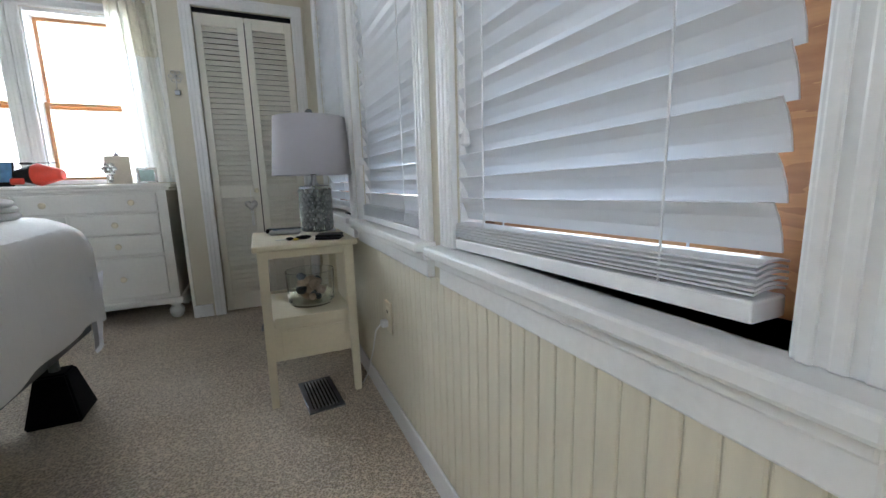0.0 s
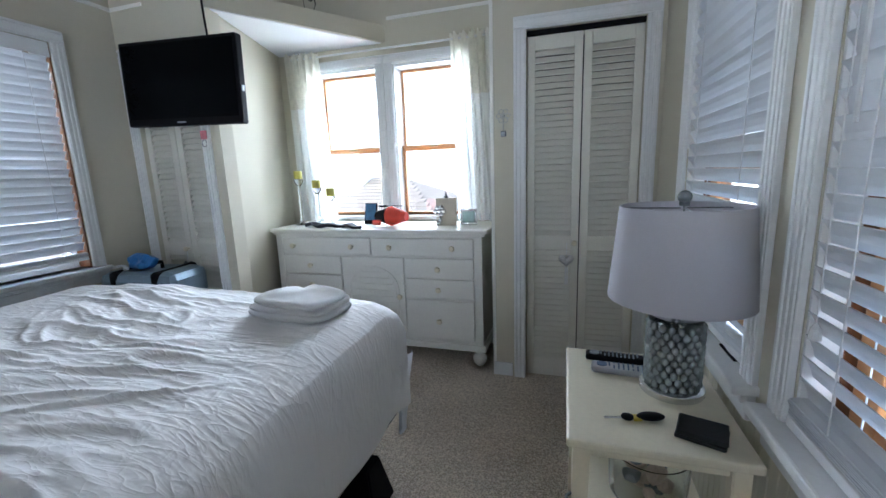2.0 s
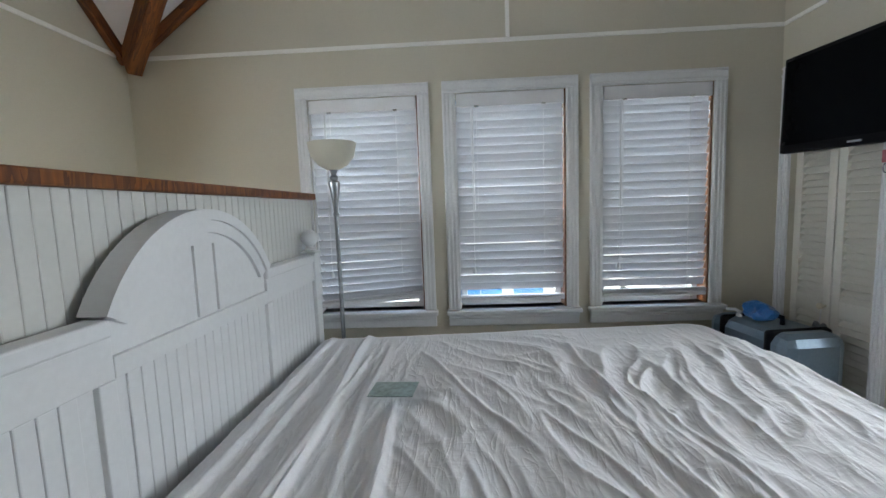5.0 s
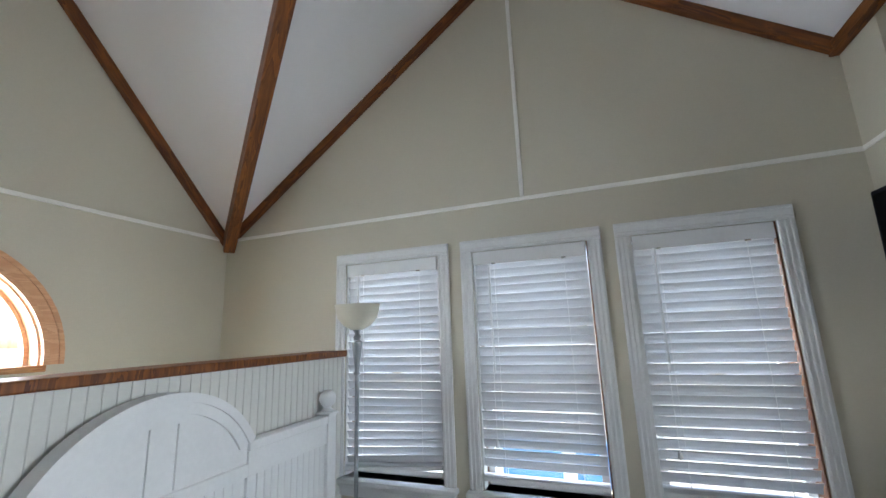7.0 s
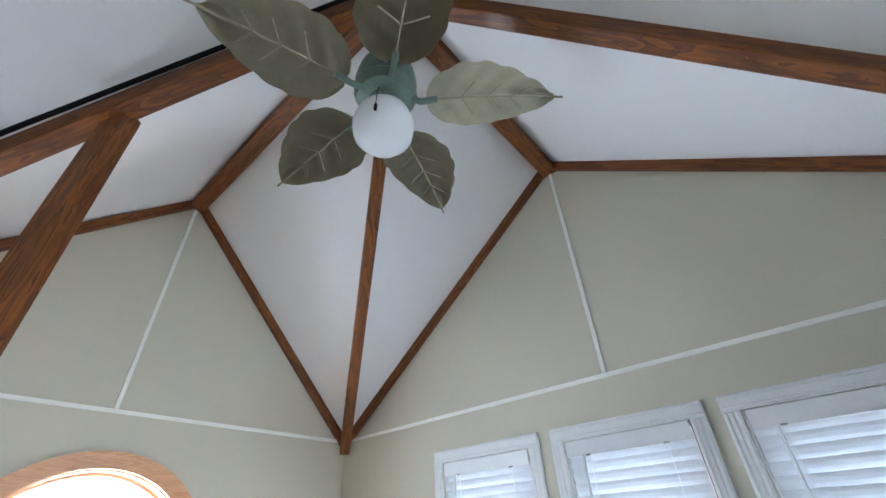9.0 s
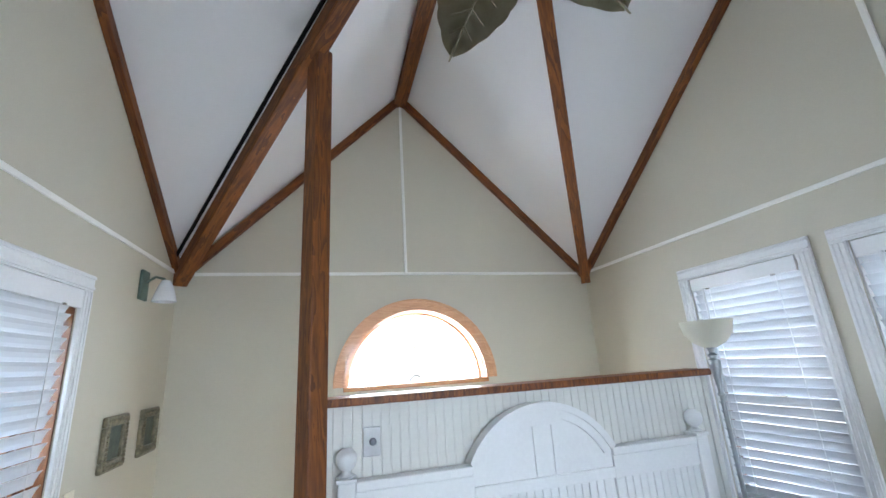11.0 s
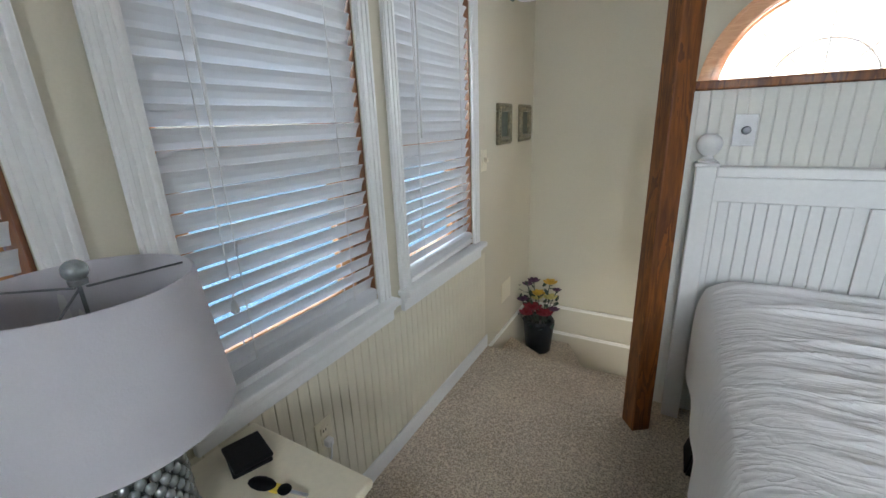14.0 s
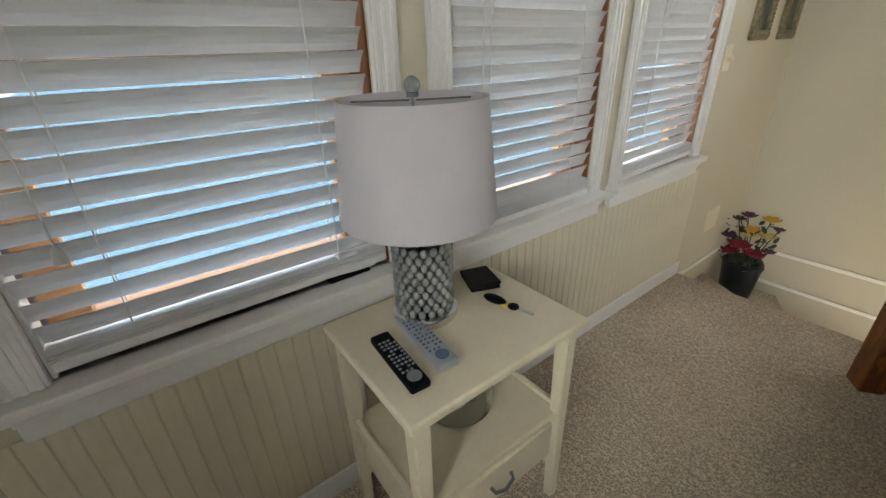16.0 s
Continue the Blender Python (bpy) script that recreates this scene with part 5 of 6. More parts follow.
part("tag", boxes((-0.022, 0.022, -0.004, 0.004, 0.0, 0.05), bevel=0.003), material("pink_card", (0.62, 0.20, 0.24), 0.6, 0.6, 40, 60, 0.05), tag)
bm = bmesh.new()
tube(bm, [(0.016 * math.cos(t * 0.5), -0.002, -0.022 + 0.02 * math.sin(t * 0.5)) for t in range(13)], 0.0025, 6)
part("ring", bm, STEEL, tag)


def heart(loc, w, mat, drop, label, turn=0):
    h = thing("heart_ornament", loc, label, "ornament", "heart ornaments", turn=turn)
    bm = bmesh.new()
    pts = []
    for k in range(28):
        t = 2 * math.pi * k / 28
        pts.append((w * 0.5 * math.sin(t) ** 3, w * (13 * math.cos(t) - 5 * math.cos(2 * t) - 2 * math.cos(3 * t) - math.cos(4 * t)) / 32))
    for sc, y in ((1.0, 0.0),):
        ring = [bm.verts.new((p[0], 0.0, p[1])) for p in pts]
        inner = [bm.verts.new((p[0] * 0.6, -0.018, p[1] * 0.6)) for p in pts]
        tip = bm.verts.new((0, -0.022, 0))
        back = bm.verts.new((0, 0.006, 0))
        for k in range(28):
            j = (k + 1) % 28
            bm.faces.new((ring[k], ring[j], inner[j], inner[k]))
            bm.faces.new((inner[k], inner[j], tip))
            bm.faces.new((ring[j], ring[k], back))
    part("heart", bm, mat, h, smooth=True)
    bm = bmesh.new()
    tube(bm, [(0, -0.004, w * 0.3), (0.002, 0.0, w * 0.3 + drop)], 0.002, 6)
    part("hanging_cord", bm, CORD, h)
    bm = bmesh.new()
    for s in (-0.006, 0.004):
        box(bm, s, s + 0.006, -0.004, -0.001, -w * 0.5 - 0.10, -w * 0.45)
    part("ribbon", bm, CORD, h)


HEART_SILVER = material("hammered_silver", (0.62, 0.62, 0.61), 0.28, 0.7, 40, 120, 0.5, metal=0.9)
heart((0.676, YCE + 0.004, 0.745), 0.085, HEART_SILVER, 0.08, "hammered silver heart hanging on the closet knob")
heart((-1.635, YCW + 0.006, 0.735), 0.085, STEEL, 0.08, "pewter heart hanging on the closet knob")

orn = thing("wall_ornament", (0.325, YCE, 1.56), "silver wire flower hook on the wall", "ornament")
bm = bmesh.new()
for k in range(6):
    t = k * 1.047
    tube(bm, [(0.026 * math.cos(t) + 0.013 * math.cos(a * 0.7), -0.012, 0.026 * math.sin(t) + 0.013 * math.sin(a * 0.7)) for a in range(10)], 0.0025, 5)
ball(bm, (0, -0.012, 0), 0.010, seg=8)
tube(bm, [(0, -0.006, -0.03), (0.0, -0.02, -0.075)], 0.003, 6)
part("wire_flower", bm, HEART_SILVER, orn)
part("hook", boxes((-0.015, 0.015, -0.016, 0.0, -0.11, -0.08), bevel=0.004), STEEL, orn)

# suitcase by the closet
case = thing("suitcase", (-1.62, 2.60, 0.0), "blue-grey hard suitcase with black straps", "suitcase", turn=6)
CASE = material("metallic_blue_grey_shell", (0.20, 0.27, 0.33), 0.32, 0.8, 6, 90, 0.05, metal=0.3)
part("shell", boxes((-0.24, 0.24, -0.145, 0.145, 0.03, 0.78), bevel=0.05), CASE, case)
for x in (-0.13, 0.14):
    part("strap", boxes((x - 0.024, x + 0.024, -0.151, 0.151, 0.026, 0.786), bevel=0.02), BLACK, case)
bm = bmesh.new()
tube(bm, [(-0.06, 0, 0.77), (-0.06, 0, 0.815), (0.06, 0, 0.815), (0.06, 0, 0.77)], 0.011, 8)
part("handle", bm, BLACK, case)
for x in (-0.19, 0.19):
    for y in (-0.1, 0.1):
        bm = bmesh.new()
        lathe(bm, [(0.02, -0.012), (0.024, -0.006), (0.024, 0.006), (0.02, 0.012)], (0, 0, 0), 14, pose(x, y, 0.024, 90, 0, 0))
        part("wheel", bm, BLACK, case)
tl = thing("blue_bag", (-1.64, 2.56, 0.787), "crumpled blue plastic bag on the suitcase", "bag")
bm = bmesh.new()
bmesh.ops.create_icosphere(bm, subdivisions=3, radius=1.0, matrix=Matrix.Diagonal((0.085, 0.05, 0.05, 1)))
for v in bm.verts:
    v.co *= 1 + 0.45 * noise.noise(v.co * 26)
    v.co.z = max(v.co.z + 0.035, 0.0)
part("plastic", bm, material("blue_plastic_film", (0.03, 0.17, 0.48), 0.3, 0.7, 20, 90, 0.2), tl, smooth=False)
bm = bmesh.new()
tube(bm, [(-0.17 + 0.03 * k, -0.05 + 0.03 * math.sin(k), 0.008 + 0.006 * (k % 2)) for k in range(6)], 0.008, 8)
part("tie", bm, TRIM, tl)

# floor lamp behind the bed
fl = thing("floor_lamp", (-1.80, 0.445, 0.0), "brushed steel floor lamp with a frosted glass bowl", "floor lamp")
NICKEL = material("brushed_nickel", (0.40, 0.42, 0.44), 0.3, 0.85, 12, 200, 0.03, metal=0.95)
FROST = material("frosted_ivory_glass", (0.80, 0.78, 0.68), 0.5, 0.95, 5, 90, 0.02, translucent=0.5)
bm = bmesh.new()
lathe(bm, [(0.0, 0.0), (0.085, 0.0), (0.09, 0.012), (0.05, 0.028), (0.02, 0.04), (0.016, 0.06)], (0, 0, 0), 28)
part("base", bm, NICKEL, fl, smooth=True)
bm = bmesh.new()
lathe(bm, [(0.011, 0.06), (0.011, 1.36), (0.02, 1.365), (0.012, 1.38), (0.014, 1.42), (0.03, 1.53), (0.03, 1.54), (0.016, 1.55), (0.024, 1.565), (0.012, 1.58), (0.02, 1.60), (0.03, 1.61)], (0, 0, 0), 18)
part("pole", bm, NICKEL, fl, smooth=True)
bm = bmesh.new()
lathe(bm, [(0.03, 1.605), (0.075, 1.63), (0.112, 1.675), (0.127, 1.745), (0.123, 1.745), (0.108, 1.68), (0.072, 1.637), (0.0, 1.612)], (0, 0, 0), 32)
part("shade", bm, FROST, fl, "frosted ivory glass bowl", smooth=True)

# ---- ceiling fan with leaf blades ----
fan = thing("ceiling_fan", (-0.385, 1.42, 0.0), "green ceiling fan with five tan palm-leaf blades", "ceiling fan")
GREEN = material("verdigris_metal", (0.13, 0.19, 0.15), 0.5, 0.6, 14, 90, 0.1)
LEAF = material("tan_leaf_blade", (0.40, 0.37, 0.26), 0.6, 0.85, 9, 80, 0.12)
# vein tone is the blade's tan darkened, painting the shade of its folds
VEIN_SHADE = material("leaf_vein_shade", (0.27, 0.25, 0.17), 0.7, 0.8, 20, 90, 0.1)
OPAL = material("opal_glass", (0.85, 0.86, 0.87), 0.25, 0.97, 4, 60, 0.0, translucent=0.4)
FZ = 2.965
bm = bmesh.new()
lathe(bm, [(0.0, 3.71), (0.03, 3.705), (0.068, 3.69), (0.07, 3.68), (0.014, 3.64), (0.012, FZ + 0.19), (0.02, FZ + 0.18)], (0, 0, 0), 18)
part("downrod", bm, GREEN, fan, smooth=True)
bm = bmesh.new()
lathe(bm, [(0.02, FZ + 0.18), (0.06, FZ + 0.165), (0.105, FZ + 0.13), (0.115, FZ + 0.06), (0.10, FZ + 0.03), (0.115, FZ), (0.10, FZ - 0.035), (0.06, FZ - 0.05), (0.055, FZ - 0.09), (0.068, FZ - 0.10)], (0, 0, 0), 24)
part("motor_housing", bm, GREEN, fan, smooth=True)
bm = bmesh.new()
lathe(bm, [(0.062, FZ - 0.095), (0.092, FZ - 0.13), (0.105, FZ - 0.18), (0.098, FZ - 0.225), (0.07, FZ - 0.26), (0.03, FZ - 0.275), (0.0, FZ - 0.278)], (0, 0, 0), 26)
part("light_globe", bm, OPAL, fan, "white opal glass globe", smooth=True)
bm = bmesh.new()
tube(bm, [(0.07, 0.05, FZ - 0.08), (0.085, 0.062, FZ - 0.15), (0.088, 0.064, FZ - 0.21)], 0.0014, 5)
lathe(bm, [(0.004, 0.02), (0.006, 0.01), (0.005, -0.012)], (0.088, 0.064, FZ - 0.225), 8)
part("pull_chain", bm, BLACK, fan)
blade_mesh = vein_mesh = arm_mesh = None
bm = bmesh.new()
n, L = 44, 0.458
def half_width(f):
    lobe = 0.008 * abs(math.sin(f * math.pi * 5.2))
    return 0.142 * math.sin(math.pi * min(1.0, f ** 0.72 * 0.97 + 0.03)) ** 0.75 + lobe * (f < 0.97)
rows = []
for i in range(n + 1):
    f = i / n
    hw = half_width(f) if i < n else 0.006
    row = []
    for j in range(13):
        g = j / 6 - 1
        vein = 0.006 * math.sin((f * 5.2 - abs(g) * 1.1) * 2 * math.pi)
        row.append(bm.verts.new((0.15 + f * L, g * hw, -0.022 * g * g + 0.02 * math.sin(f * 3) + vein * (1 - abs(g) * 0.6))))
    rows.append(row)
for a, b in zip(rows, rows[1:]):
    for k in range(12):
        bm.faces.new((a[k], b[k], b[k + 1], a[k + 1]))
bmesh.ops.solidify(bm, geom=list(bm.faces), thickness=0.008)
blade_mesh = mesh_of("blade", bm, LEAF, True)
bm = bmesh.new()
tube(bm, [(0.14, 0, -0.012), (0.3, 0, 0.005), (0.45, 0, 0.008), (0.64, 0, 0.0)], 0.004, 6)
for s in (-1, 1):
    for f in (0.28, 0.48, 0.66):
        tube(bm, [(0.15 + L * f, 0, 0.002), (0.15 + L * (f + 0.1), s * half_width(f + 0.1) * 0.55, -0.006)], 0.003, 5)
vein_mesh = mesh_of("vein", bm, VEIN_SHADE)
bm = bmesh.new()
tube(bm, [(0.09, 0, -0.012), (0.13, 0, -0.03), (0.19, 0, -0.018)], 0.012, 8)
arm_mesh = mesh_of("blade_arm", bm, GREEN, True)
for k in range(5):
    m = pose(0, 0, FZ - 0.005, 0, 0, 58 + 72 * k) @ pose(0, 0, 0, 9, 4, 0)
    b = share("blade", blade_mesh, fan, m=m)
    share("vein", vein_mesh, b, 0, 0, -0.012)
    share("blade_arm", arm_mesh, b)

# ---- things on the stair wall ----
sc = thing("wall_sconce", (XE, -0.24, 2.10), "dark wall sconce with a frosted glass shade", "wall lamp")
part("backplate", boxes((-0.018, 0.0, -0.045, 0.045, -0.075, 0.085), bevel=0.008), GREEN, sc)
bm = bmesh.new()
tube(bm, [(-0.015, 0, 0.02), (-0.06, 0, 0.05), (-0.10, 0, 0.04), (-0.11, 0, 0.02)], 0.007, 8)
part("arm", bm, GREEN, sc, smooth=True)
bm = bmesh.new()
lathe(bm, [(0.02, 0.03), (0.035, 0.0), (0.05, -0.05), (0.058, -0.085), (0.054, -0.085), (0.045, -0.05), (0.0, 0.02)], (-0.112, 0, 0.0), 20)
part("shade", bm, OPAL, sc, smooth=True)
GILT = material("tarnished_gilt", (0.30, 0.27, 0.18), 0.5, 0.4, 40, 110, 0.6, metal=0.4)
SCENE = material("dim_green_print", (0.09, 0.11, 0.08), 0.5, 0.4, 24, 60, 0.05)
for k, y in enumerate((-0.145, -0.525)):
    p = thing("framed_picture", (XE, y, 1.235), "small picture in an ornate tarnished frame", "picture", "small framed pictures")
    hw, hh = 0.108, 0.235
    bm = bmesh.new()
    for r in ((-hw, hw, 0.0, 0.045), (-hw, hw, hh - 0.045, hh), (-hw, -hw + 0.045, 0.045, hh - 0.045), (hw - 0.045, hw, 0.045, hh - 0.045)):
        box(bm, -0.022, 0.0, r[0], r[1], r[2], r[3], bevel=0.007)
    for t in range(11):
        ball(bm, (-0.022, -hw + 0.02 + t * (2 * hw - 0.04) / 10, 0.02), 0.009, seg=8)
        ball(bm, (-0.022, -hw + 0.02 + t * (2 * hw - 0.04) / 10, hh - 0.02), 0.009, seg=8)
        ball(bm, (-0.022, -hw + 0.02, 0.03 + t * (hh - 0.06) / 10), 0.009, seg=8)
        ball(bm, (-0.022, hw - 0.02, 0.03 + t * (hh - 0.06) / 10), 0.009, seg=8)
    part("frame", bm, GILT, p, smooth=True)
    part("print", boxes((-0.009, -0.004, -hw + 0.046, hw - 0.046, 0.046, hh - 0.046)), SCENE, p)
PLATE = material("ivory_switch_plastic", (0.72, 0.67, 0.52), 0.35, 0.93, 10, 90, 0.02)


def plate(name, loc, turn, w, h, label, category, outlets=0, knob=False):
    p = thing(name, loc, label, category, turn=turn)
    part("plate", boxes((-w / 2, w / 2, -0.006, 0.0, -h / 2, h / 2), bevel=0.002), PLATE, p)
    for k in range(outlets):
        z = (k - (outlets - 1) / 2) * 0.04
        part("socket", boxes((-0.016, 0.016, -0.009, -0.0055, z - 0.014, z + 0.014), bevel=0.003), PLATE, p)
        part("slot", boxes((-0.007, -0.004, -0.0097, -0.0088, z - 0.004, z + 0.006)), BLACK, p)
        part("slot", boxes((0.004, 0.007, -0.0097, -0.0088, z - 0.004, z + 0.006)), BLACK, p)
    if knob:
        bm = bmesh.new()
        lathe(bm, [(0.016, 0.0), (0.016, 0.008), (0.012, 0.018), (0.0, 0.02)], (0, 0, 0), 14, pose(0.004, -0.006, 0, 90, 0, 0))
        part("dimmer_knob", bm, PLATE, p, smooth=True)
    return p


plate("light_switch", (XE, 0.145, 1.165), -90, 0.07, 0.115, "ivory dimmer switch beside the window", "switch", 0, True)
pl = plate("wall_plate", (XE, -0.22, 0.25), -90, 0.17, 0.14, "blank ivory cover plate by the stairs", "cover plate")
so = plate("wall_outlet", (XE - 0.008, 1.50, 0.395), -90, 0.07, 0.115, "ivory double outlet with a white plug", "outlet", 2)
part("plug", boxes((-0.013, 0.013, -0.034, -0.0098, -0.034, -0.008), bevel=0.004), TRIM, so)
bm = bmesh.new()
tube(bm, [(0, -0.034, -0.02), (-0.02, -0.05, -0.05), (-0.10, -0.045, -0.16), (-0.2, -0.05, -0.30), (-0.30, -0.05, -0.385)], 0.003, 6)
part("flex", bm, TRIM, so)
SWITCH_GREY = material("satin_grey_plate", (0.50, 0.51, 0.52), 0.45, 0.85, 20, 90, 0.03, metal=0.2)
hs = plate("half_wall_switch", (-0.025, 0.268, 1.302), 180, 0.075, 0.118, "satin grey switch plate on the half wall", "switch", 0, True)
for ob in hs.children:
    ob.data.materials[0] = SWITCH_GREY if ob.name.startswith("plate") else STEEL
gr = thing("floor_register", (0.885, 1.80, 0.0), "dark grey metal floor register with slats", "floor vent", turn=4)
part("frame", boxes((-0.07, 0.07, -0.14, 0.14, 0.0, 0.006), bevel=0.002), STEEL, gr)
# flat black sheet draws the shade below the register slats
part("recess", boxes((-0.05, 0.05, -0.115, 0.115, 0.0055, 0.0065)), BLACK, gr)
bm = boxes((-0.003, 0.003, -0.115, 0.115, 0.0, 0.005))
me = mesh_of("slat", bm, NICKEL)
for k in range(7):
    share("slat", me, gr, -0.042 + 0.014 * k, 0, 0.0055)

# vase with dried flowers on the winder
vs = thing("flower_vase", (0.975, -0.55, -0.36), "dark vase of red, yellow and plum artificial flowers", "flower vase")
vs.scale = (1.25, 1.25, 1.28)
bm = bmesh.new()
lathe(bm, [(0.06, 0.0), (0.075, 0.01), (0.085, 0.1), (0.095, 0.2), (0.085, 0.215), (0.0, 0.2)], (0, 0, 0), 22)
part("vase", bm, material("dark_teal_glaze", (0.008, 0.013, 0.02), 0.25, 0.7, 10, 90, 0.05), vs, smooth=True)
rng = random.Random(11)
FL = [material("crimson_petal", (0.30, 0.012, 0.03), 0.7, 0.6, 30, 120, 0.1), material("yellow_petal", (0.70, 0.42, 0.04), 0.7, 0.7, 30, 120, 0.1),
      material("plum_petal", (0.10, 0.03, 0.09), 0.7, 0.6, 30, 120, 0.1), material("pale_yellow_petal", (0.62, 0.55, 0.18), 0.7, 0.7, 30, 120, 0.1)]
STEM = material("dark_green_leaf", (0.03, 0.06, 0.035), 0.7, 0.6, 30, 120, 0.1)
blooms = [(0.02, 0.08, 0.30, 0, 0.06), (-0.05, 0.07, 0.27, 0, 0.055), (0.06, 0.06, 0.25, 0, 0.05), (-0.02, 0.09, 0.40, 1, 0.045), (-0.075, 0.05, 0.37, 3, 0.045), (0.03, 0.03, 0.45, 2, 0.04),
          (0.07, 0.02, 0.42, 2, 0.035), (-0.06, 0.0, 0.44, 1, 0.045), (-0.10, 0.05, 0.30, 2, 0.035), (0.0, 0.06, 0.36, 3, 0.04), (-0.11, 0.04, 0.42, 2, 0.028), (0.09, 0.05, 0.33, 2, 0.04)]
for (x, y, z, c, r) in blooms:
    bm = bmesh.new()
    for ring, (cnt, tilt, sc2) in enumerate(((7, 25, 1.0), (6, 50, 0.75), (4, 75, 0.5))):
        for k in range(cnt):
            m = pose(x, y, z, 0, 0, 360 * k / cnt + 20 * ring) @ pose(0, 0, 0, 0, -tilt, 0)
            ball_m = m @ Matrix.Translation((r * 0.55 * sc2, 0, 0)) @ Matrix.Diagonal((r * 0.55 * sc2, r * 0.36 * sc2, r * 0.08, 1))
            bmesh.ops.create_uvsphere(bm, u_segments=7, v_segments=5, radius=1.0, matrix=ball_m)
    part("flower", bm, FL[c], vs)
bm = bmesh.new()
for (x, y, z, c, r) in blooms:
    tube(bm, [(x * 0.3, y * 0.3, 0.19), (x * 0.7, y * 0.7, z * 0.8), (x, y, z)], 0.0025, 5)
for k in range(60):
    t, rr, z = rng.uniform(0, 6.28), rng.uniform(0.05, 0.12), rng.uniform(0.19, 0.46)
    m = pose(rr * math.cos(t), rr * math.sin(t) + 0.03, z, rng.uniform(-60, 60), rng.uniform(-60, 60), rng.uniform(0, 360)) @ Matrix.Diagonal((0.02, 0.010, 0.002, 1))
    bmesh.ops.create_uvsphere(bm, u_segments=6, v_segments=4, radius=1.0, matrix=m)
part("foliage", bm, STEM, vs)

# ledge things and the boat on the sill
DRIFT = wood_material("carved_red_wood", (0.30, 0.10, 0.04), (0.12, 0.04, 0.02), "x")
ca = thing("wood_carving", (-1.22, 2.985, LEDGE), "curved red-brown wood carving on a black base", "carving", turn=-12)
part("base", boxes((-0.10, 0.13, -0.055, 0.055, 0.0, 0.045), bevel=0.012), BLACK, ca)
bm = bmesh.new()
for r, z0 in ((0.02, 0.05), (0.024, 0.06)):
    s = -1 if r < 0.022 else 1
    for k in range(10):
        f = k / 10
        tube(bm, [(s * (0.02 + 0.24 * f) - 0.02, 0, z0 + 0.30 * f * f), (s * (0.02 + 0.24 * (f + 0.1)) - 0.02, 0, z0 + 0.30 * (f + 0.1) ** 2)], r * (1.2 - 0.5 * f), 8)
part("carving", bm, DRIFT, ca, smooth=True)
wi = thing("wire_sculpture", (-0.96, 3.42, LEDGE), "thin dark wire sculpture of a bird", "sculpture", turn=-35)
bm = bmesh.new()
tube(bm, [(-0.12 + 0.03 * k, 0, 0.15 - 0.012 * k + 0.02 * math.sin(k)) for k in range(9)], 0.004, 6)
tube(bm, [(0.08, 0, 0.09), (0.1, 0, 0.03), (0.06, 0, 0.006), (0.0, 0, 0.006)], 0.004, 6)
tube(bm, [(0.12, 0, 0.06), (0.15, 0.01, 0.13), (0.17, 0.0, 0.15)], 0.004, 6)
tube(bm, [(-0.1, 0, 0.14), (-0.08, 0, 0.05), (-0.02, 0, 0.006)], 0.002, 6)
part("wire", bm, BLACK, wi)
bt = thing("toy_boat", (XE + 0.005, 2.15, 0.726), "small white model boat on the window sill", "model boat", turn=90)
bt.scale = (0.62, 0.62, 0.7)
bm = bmesh.new()
rows = []
for i in range(13):
    f = i / 12
    hw = 0.035 * math.sin(math.pi * min(1, 0.12 + 0.88 * f)) ** 0.6 if i < 12 else 0.002
    rows.append([bm.verts.new((-0.12 + 0.24 * f, y * hw, z + 0.02 * f * f)) for y, z in ((0.0, 0.004), (-0.7, 0.016), (-1.0, 0.055), (1.0, 0.055), (0.7, 0.016))])
for a, b in zip(rows, rows[1:]):
    for k in range(5):
        bm.faces.new((a[k], a[(k + 1) % 5], b[(k + 1) % 5], b[k]))
bm.faces.new(rows[0]), bm.faces.new(rows[-1])
part("hull", bm, TRIM, bt, smooth=True)
part("cabin", boxes((-0.05, 0.04, -0.02, 0.02, 0.055, 0.095), bevel=0.008), TRIM, bt)
part("stand", boxes((-0.09, 0.09, -0.022, 0.022, 0.0, 0.008), bevel=0.002), BLACK, bt)

# ---- outside ----
SHINGLE = material("weathered_shingle", (0.100, 0.092, 0.088), 0.9, 0.75, 3.0, 30, 0.3, vary=0.10)
SIDING = material("white_siding", (0.72, 0.73, 0.72), 0.6, 0.9, 2.0, 30, 0.1)
ground = bmesh.new()
bmesh.ops.create_grid(ground, x_segments=2, y_segments=2, size=3000.0, matrix=Matrix.Translation((0, 0, -6.5)))
tagged(part("ground", ground, material("pale_sandy_ground", (0.22, 0.21, 0.19), 0.95, 0.7, 0.05, 2.0, 0.1)), "pale sandy ground far below the windows", "ground", kind="structure")
sea = bmesh.new()
box(sea, -2900, 2900, 27, 2900, -6.48, -6.4)
tagged(part("water", sea, material("pale_sea_water", (0.30, 0.32, 0.34), 0.6, 0.9, 0.02, 0.6, 0.2)), "pale grey sea beyond the roofs", "sea", kind="structure")

lawn = boxes((2.5, 13.9, -40, 26, -6.49, -6.42))
tagged(part("lawn", lawn, material("dry_yellow_grass", (0.075, 0.08, 0.038), 0.95, 0.7, 0.6, 12.0, 0.3)), "dry yellow-green grass below the east windows", "lawn", kind="structure")
bay = bmesh.new()
box(bay, 14, 2900, -2900, 26, -6.48, -6.38)
tagged(part("water_bay", bay, material("blue_bay_water", (0.040, 0.090, 0.150), 0.9, 0.8, 0.05, 0.8, 0.3, spec=0.1)), "blue bay water beyond the east windows", "water", kind="structure")
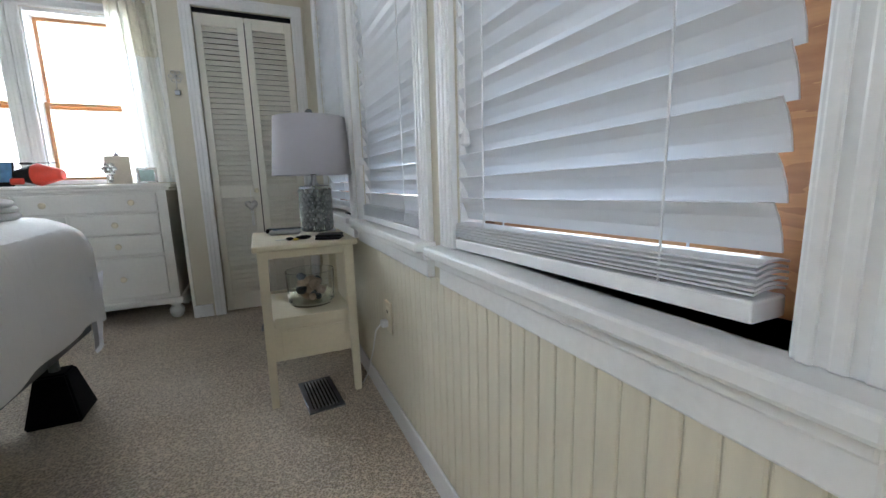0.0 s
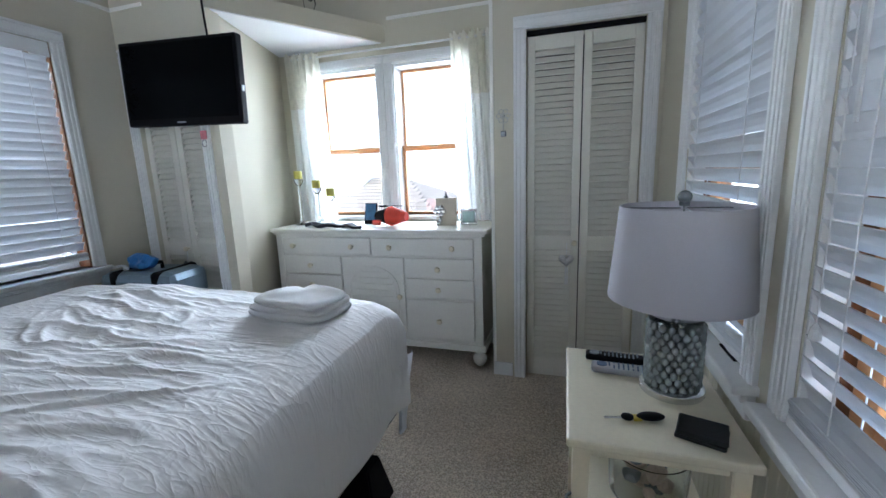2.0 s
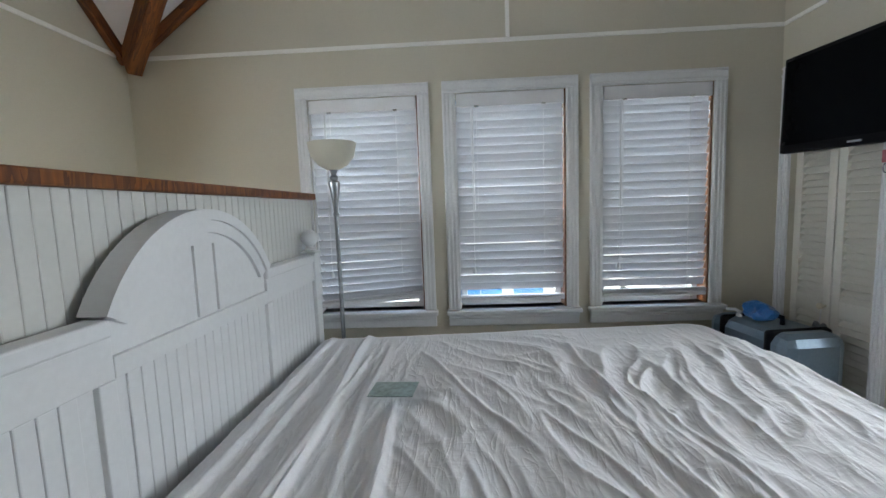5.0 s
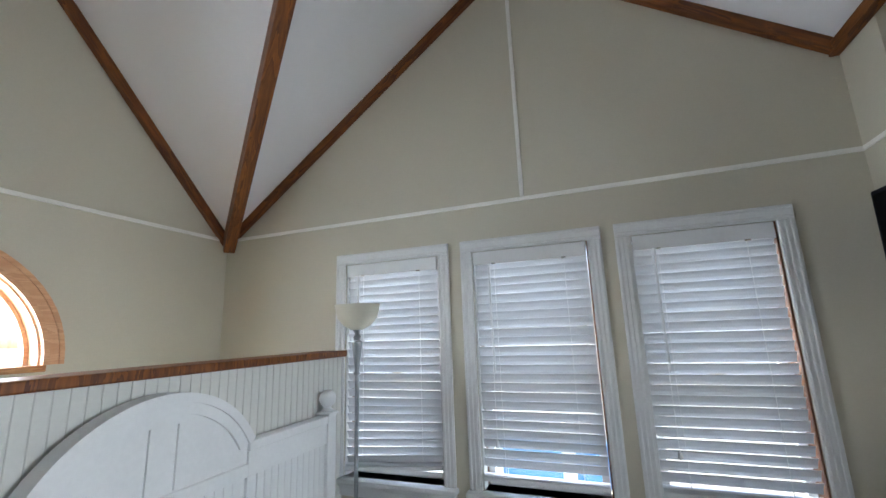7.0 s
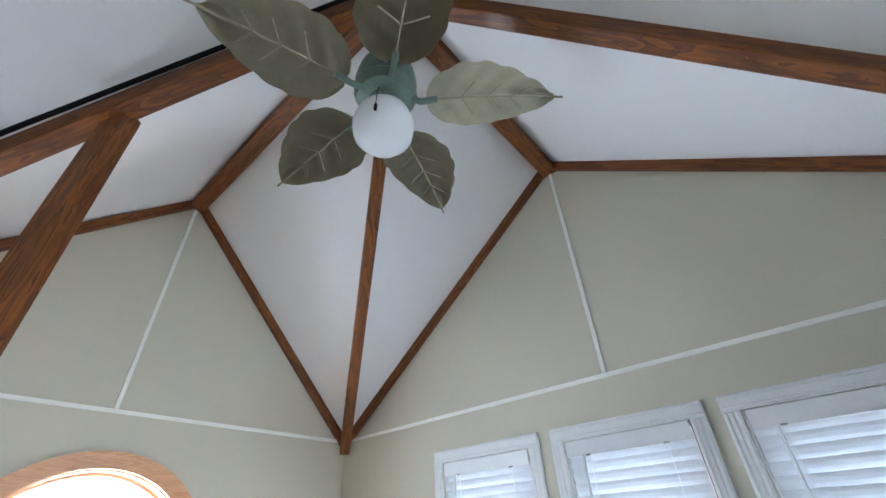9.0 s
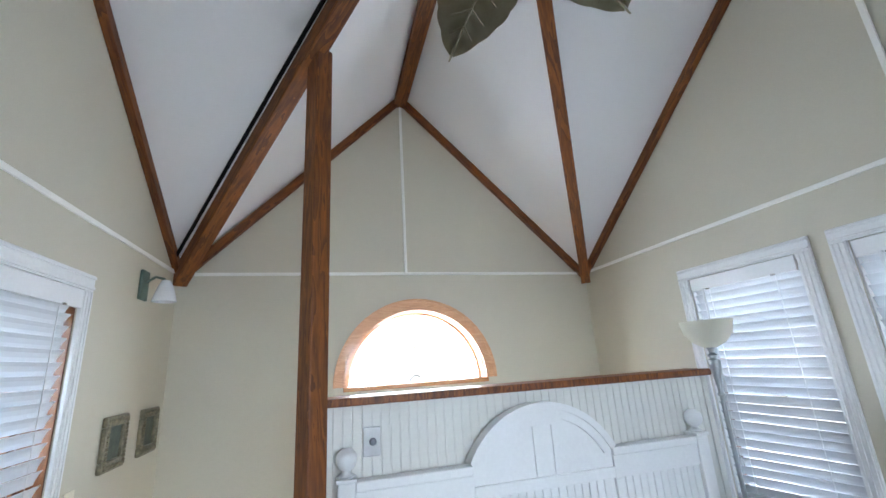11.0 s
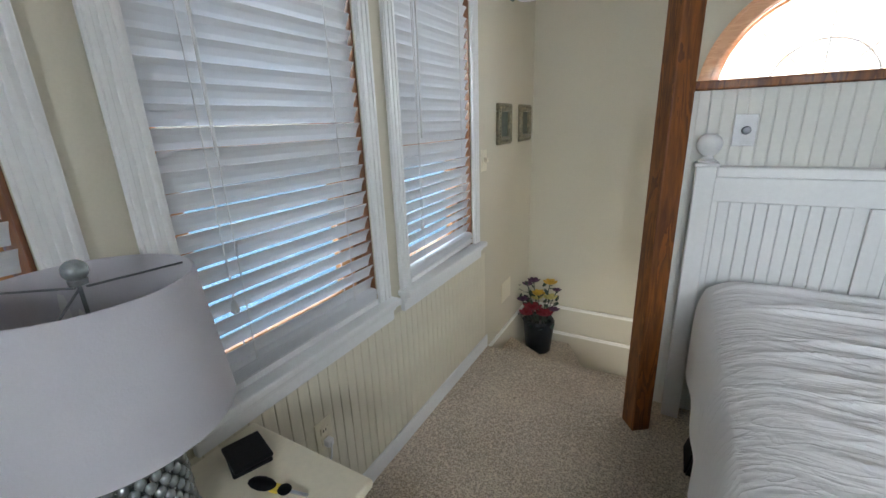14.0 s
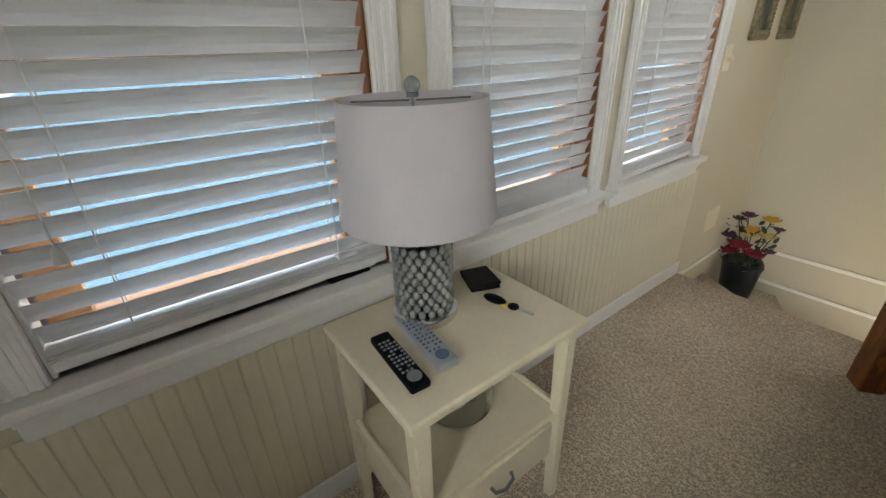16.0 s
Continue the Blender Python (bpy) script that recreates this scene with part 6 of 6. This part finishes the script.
# backdrop sheets that glow by themselves, standing for bright sea haze and sky
HAZE_GLOW = bpy.data.materials.new("glowing_sea_haze")
HAZE_GLOW.use_nodes = True
glow = HAZE_GLOW.node_tree.nodes["Principled BSDF"]
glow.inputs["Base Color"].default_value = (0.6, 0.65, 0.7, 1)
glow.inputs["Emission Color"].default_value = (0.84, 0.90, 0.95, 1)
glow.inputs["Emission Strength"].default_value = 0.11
FOG_GLOW = HAZE_GLOW.copy()
FOG_GLOW.name = "white_sky_fog"
FOG_GLOW.node_tree.nodes["Principled BSDF"].inputs["Emission Strength"].default_value = 0.32
fog = boxes((-260, 260, 130.0, 130.2, -6.3, 90.0))
tagged(part("backdrop_sky", fog, FOG_GLOW), "glowing white backdrop sheet for the foggy sky", "sky", kind="structure")
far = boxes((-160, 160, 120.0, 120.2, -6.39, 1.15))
tagged(part("backdrop", far, HAZE_GLOW), "glowing backdrop sheet for the pale hazy sea horizon", "sea distance", kind="structure")


def hip_house(loc, x0, x1, d, eave, ridge, inset, label):
    """A house with a hipped shingle roof; its front eave runs from x0 to x1."""
    h = thing("house", loc, label, "house", "neighbouring houses")
    wall = part("wall", boxes((x0 + 0.4, x1 - 0.4, 0.4, d - 0.4, 0.0, eave - 0.05)), SIDING, h)
    for k in range(6):
        x = x0 + 1.5 + k * (x1 - x0 - 3.0) / 6
        part("window", boxes((x, x + 0.9, 0.37, 0.41, eave - 2.1, eave - 0.8), bevel=0.01), SCREEN, h)
    bm = bmesh.new()
    lo = [bm.verts.new((x, y, eave)) for x, y in ((x0, 0), (x1, 0), (x1, d), (x0, d))]
    hi = [bm.verts.new((x, d / 2, ridge)) for x in (x0 + inset, x1 - inset)]
    for f in ((lo[0], lo[1], hi[1], hi[0]), (lo[1], lo[2], hi[1]), (lo[2], lo[3], hi[0], hi[1]), (lo[3], lo[0], hi[0]), tuple(reversed(lo))):
        bm.faces.new(f)
    roof_ob = part("roof", bm, SHINGLE, h)
    sl = math.atan2(ridge - eave, d / 2)
    n = 26
    for j in range(n):
        f = j / n
        a, b = x0 + inset * f, x1 - inset * f
        bm = boxes((a, b, 0.0, d / 2 / n / math.cos(sl) + 0.05, 0.0, 0.05), bevel=0.01)
        o = part("shingle_course", bm, SHINGLE, roof_ob)
        o.matrix_basis = pose(0, f * d / 2, eave + f * (ridge - eave) + 0.01, math.degrees(sl) - 3.0, 0, 0)
    return h


hip_house((0, 8.0, -6.5), -20.0, -0.2, 16.0, 4.9, 7.6, 5.2, "neighbouring house with a pale hipped shingle roof")
tower = thing("stair_tower", (-7.3, 15.0, -6.5), "tall pale stair tower beyond the roof", "tower")
part("shaft", boxes((-0.7, 0.5, 0.0, 1.8, 0.0, 11.5), bevel=0.03), SIDING, tower)
part("cap", boxes((-0.8, 0.6, -0.1, 1.9, 11.5, 11.7), bevel=0.03), SIDING, tower)
sk = thing("roof_vent", (-4.1, 10.6, -0.70), "white hooded vent on the shingle roof", "roof vent")
bm = bmesh.new()
box(bm, -0.3, 0.3, -0.2, 0.2, -0.3, 0.45, bevel=0.05)
part("hood", bm, SIDING, sk)
deck = thing("blue_deck_rail", (XW - 0.75, 1.4, -6.5), "blue painted deck railing outside the window", "railing")
BLUE = material("bright_blue_paint", (0.05, 0.25, 0.62), 0.5, 0.85, 5, 60, 0.05)
part("panel", boxes((-0.06, 0.0, -0.5, 0.42, 0.0, 7.36), bevel=0.005), BLUE, deck)
for y in (-0.42, 0.05, 0.36):
    part("post", boxes((0.001, 0.05, y - 0.04, y + 0.04, 0.0, 7.40), bevel=0.005), TRIM, deck)

# ---- beadboard: narrow boards under the east windows and on the half wall ----
def boards(parent, name, pitch, h, start, count, place, mat=None, deep=0.008):
    bm = bmesh.new()
    prism(bm, [(0.0015, 0.0), (pitch - 0.0015, 0.0), (pitch - 0.0015, -deep * 0.6), (pitch - 0.004, -deep), (0.004, -deep), (0.0015, -deep * 0.6)], "z", 0.0, h)
    me = mesh_of(name, bm, mat or BEAD)
    for k in range(count):
        share(name, me, parent, m=place(start + k * pitch))


bead_east = thing("wainscot_east", (0, 0, 0), "cream beadboard below the east windows, streaked", "wainscot", kind="structure")
boards(bead_east, "board", 0.042, 0.63, 0.0, 74, lambda s: pose(XE, 0.14 + s + 0.042, 0.0, 0, 0, -90), None, 0.004)
bead_half = thing("wainscot_half_wall", (0, 0, 0), "pale beadboard facing on the half wall", "wainscot", kind="structure")
boards(bead_half, "board", 0.042, HZ - 0.002, 0.0, 49, lambda s: pose(XW + 0.02 + s + 0.042, HY1, 0.0, 0, 0, 180), BEAD_PALE, 0.004)
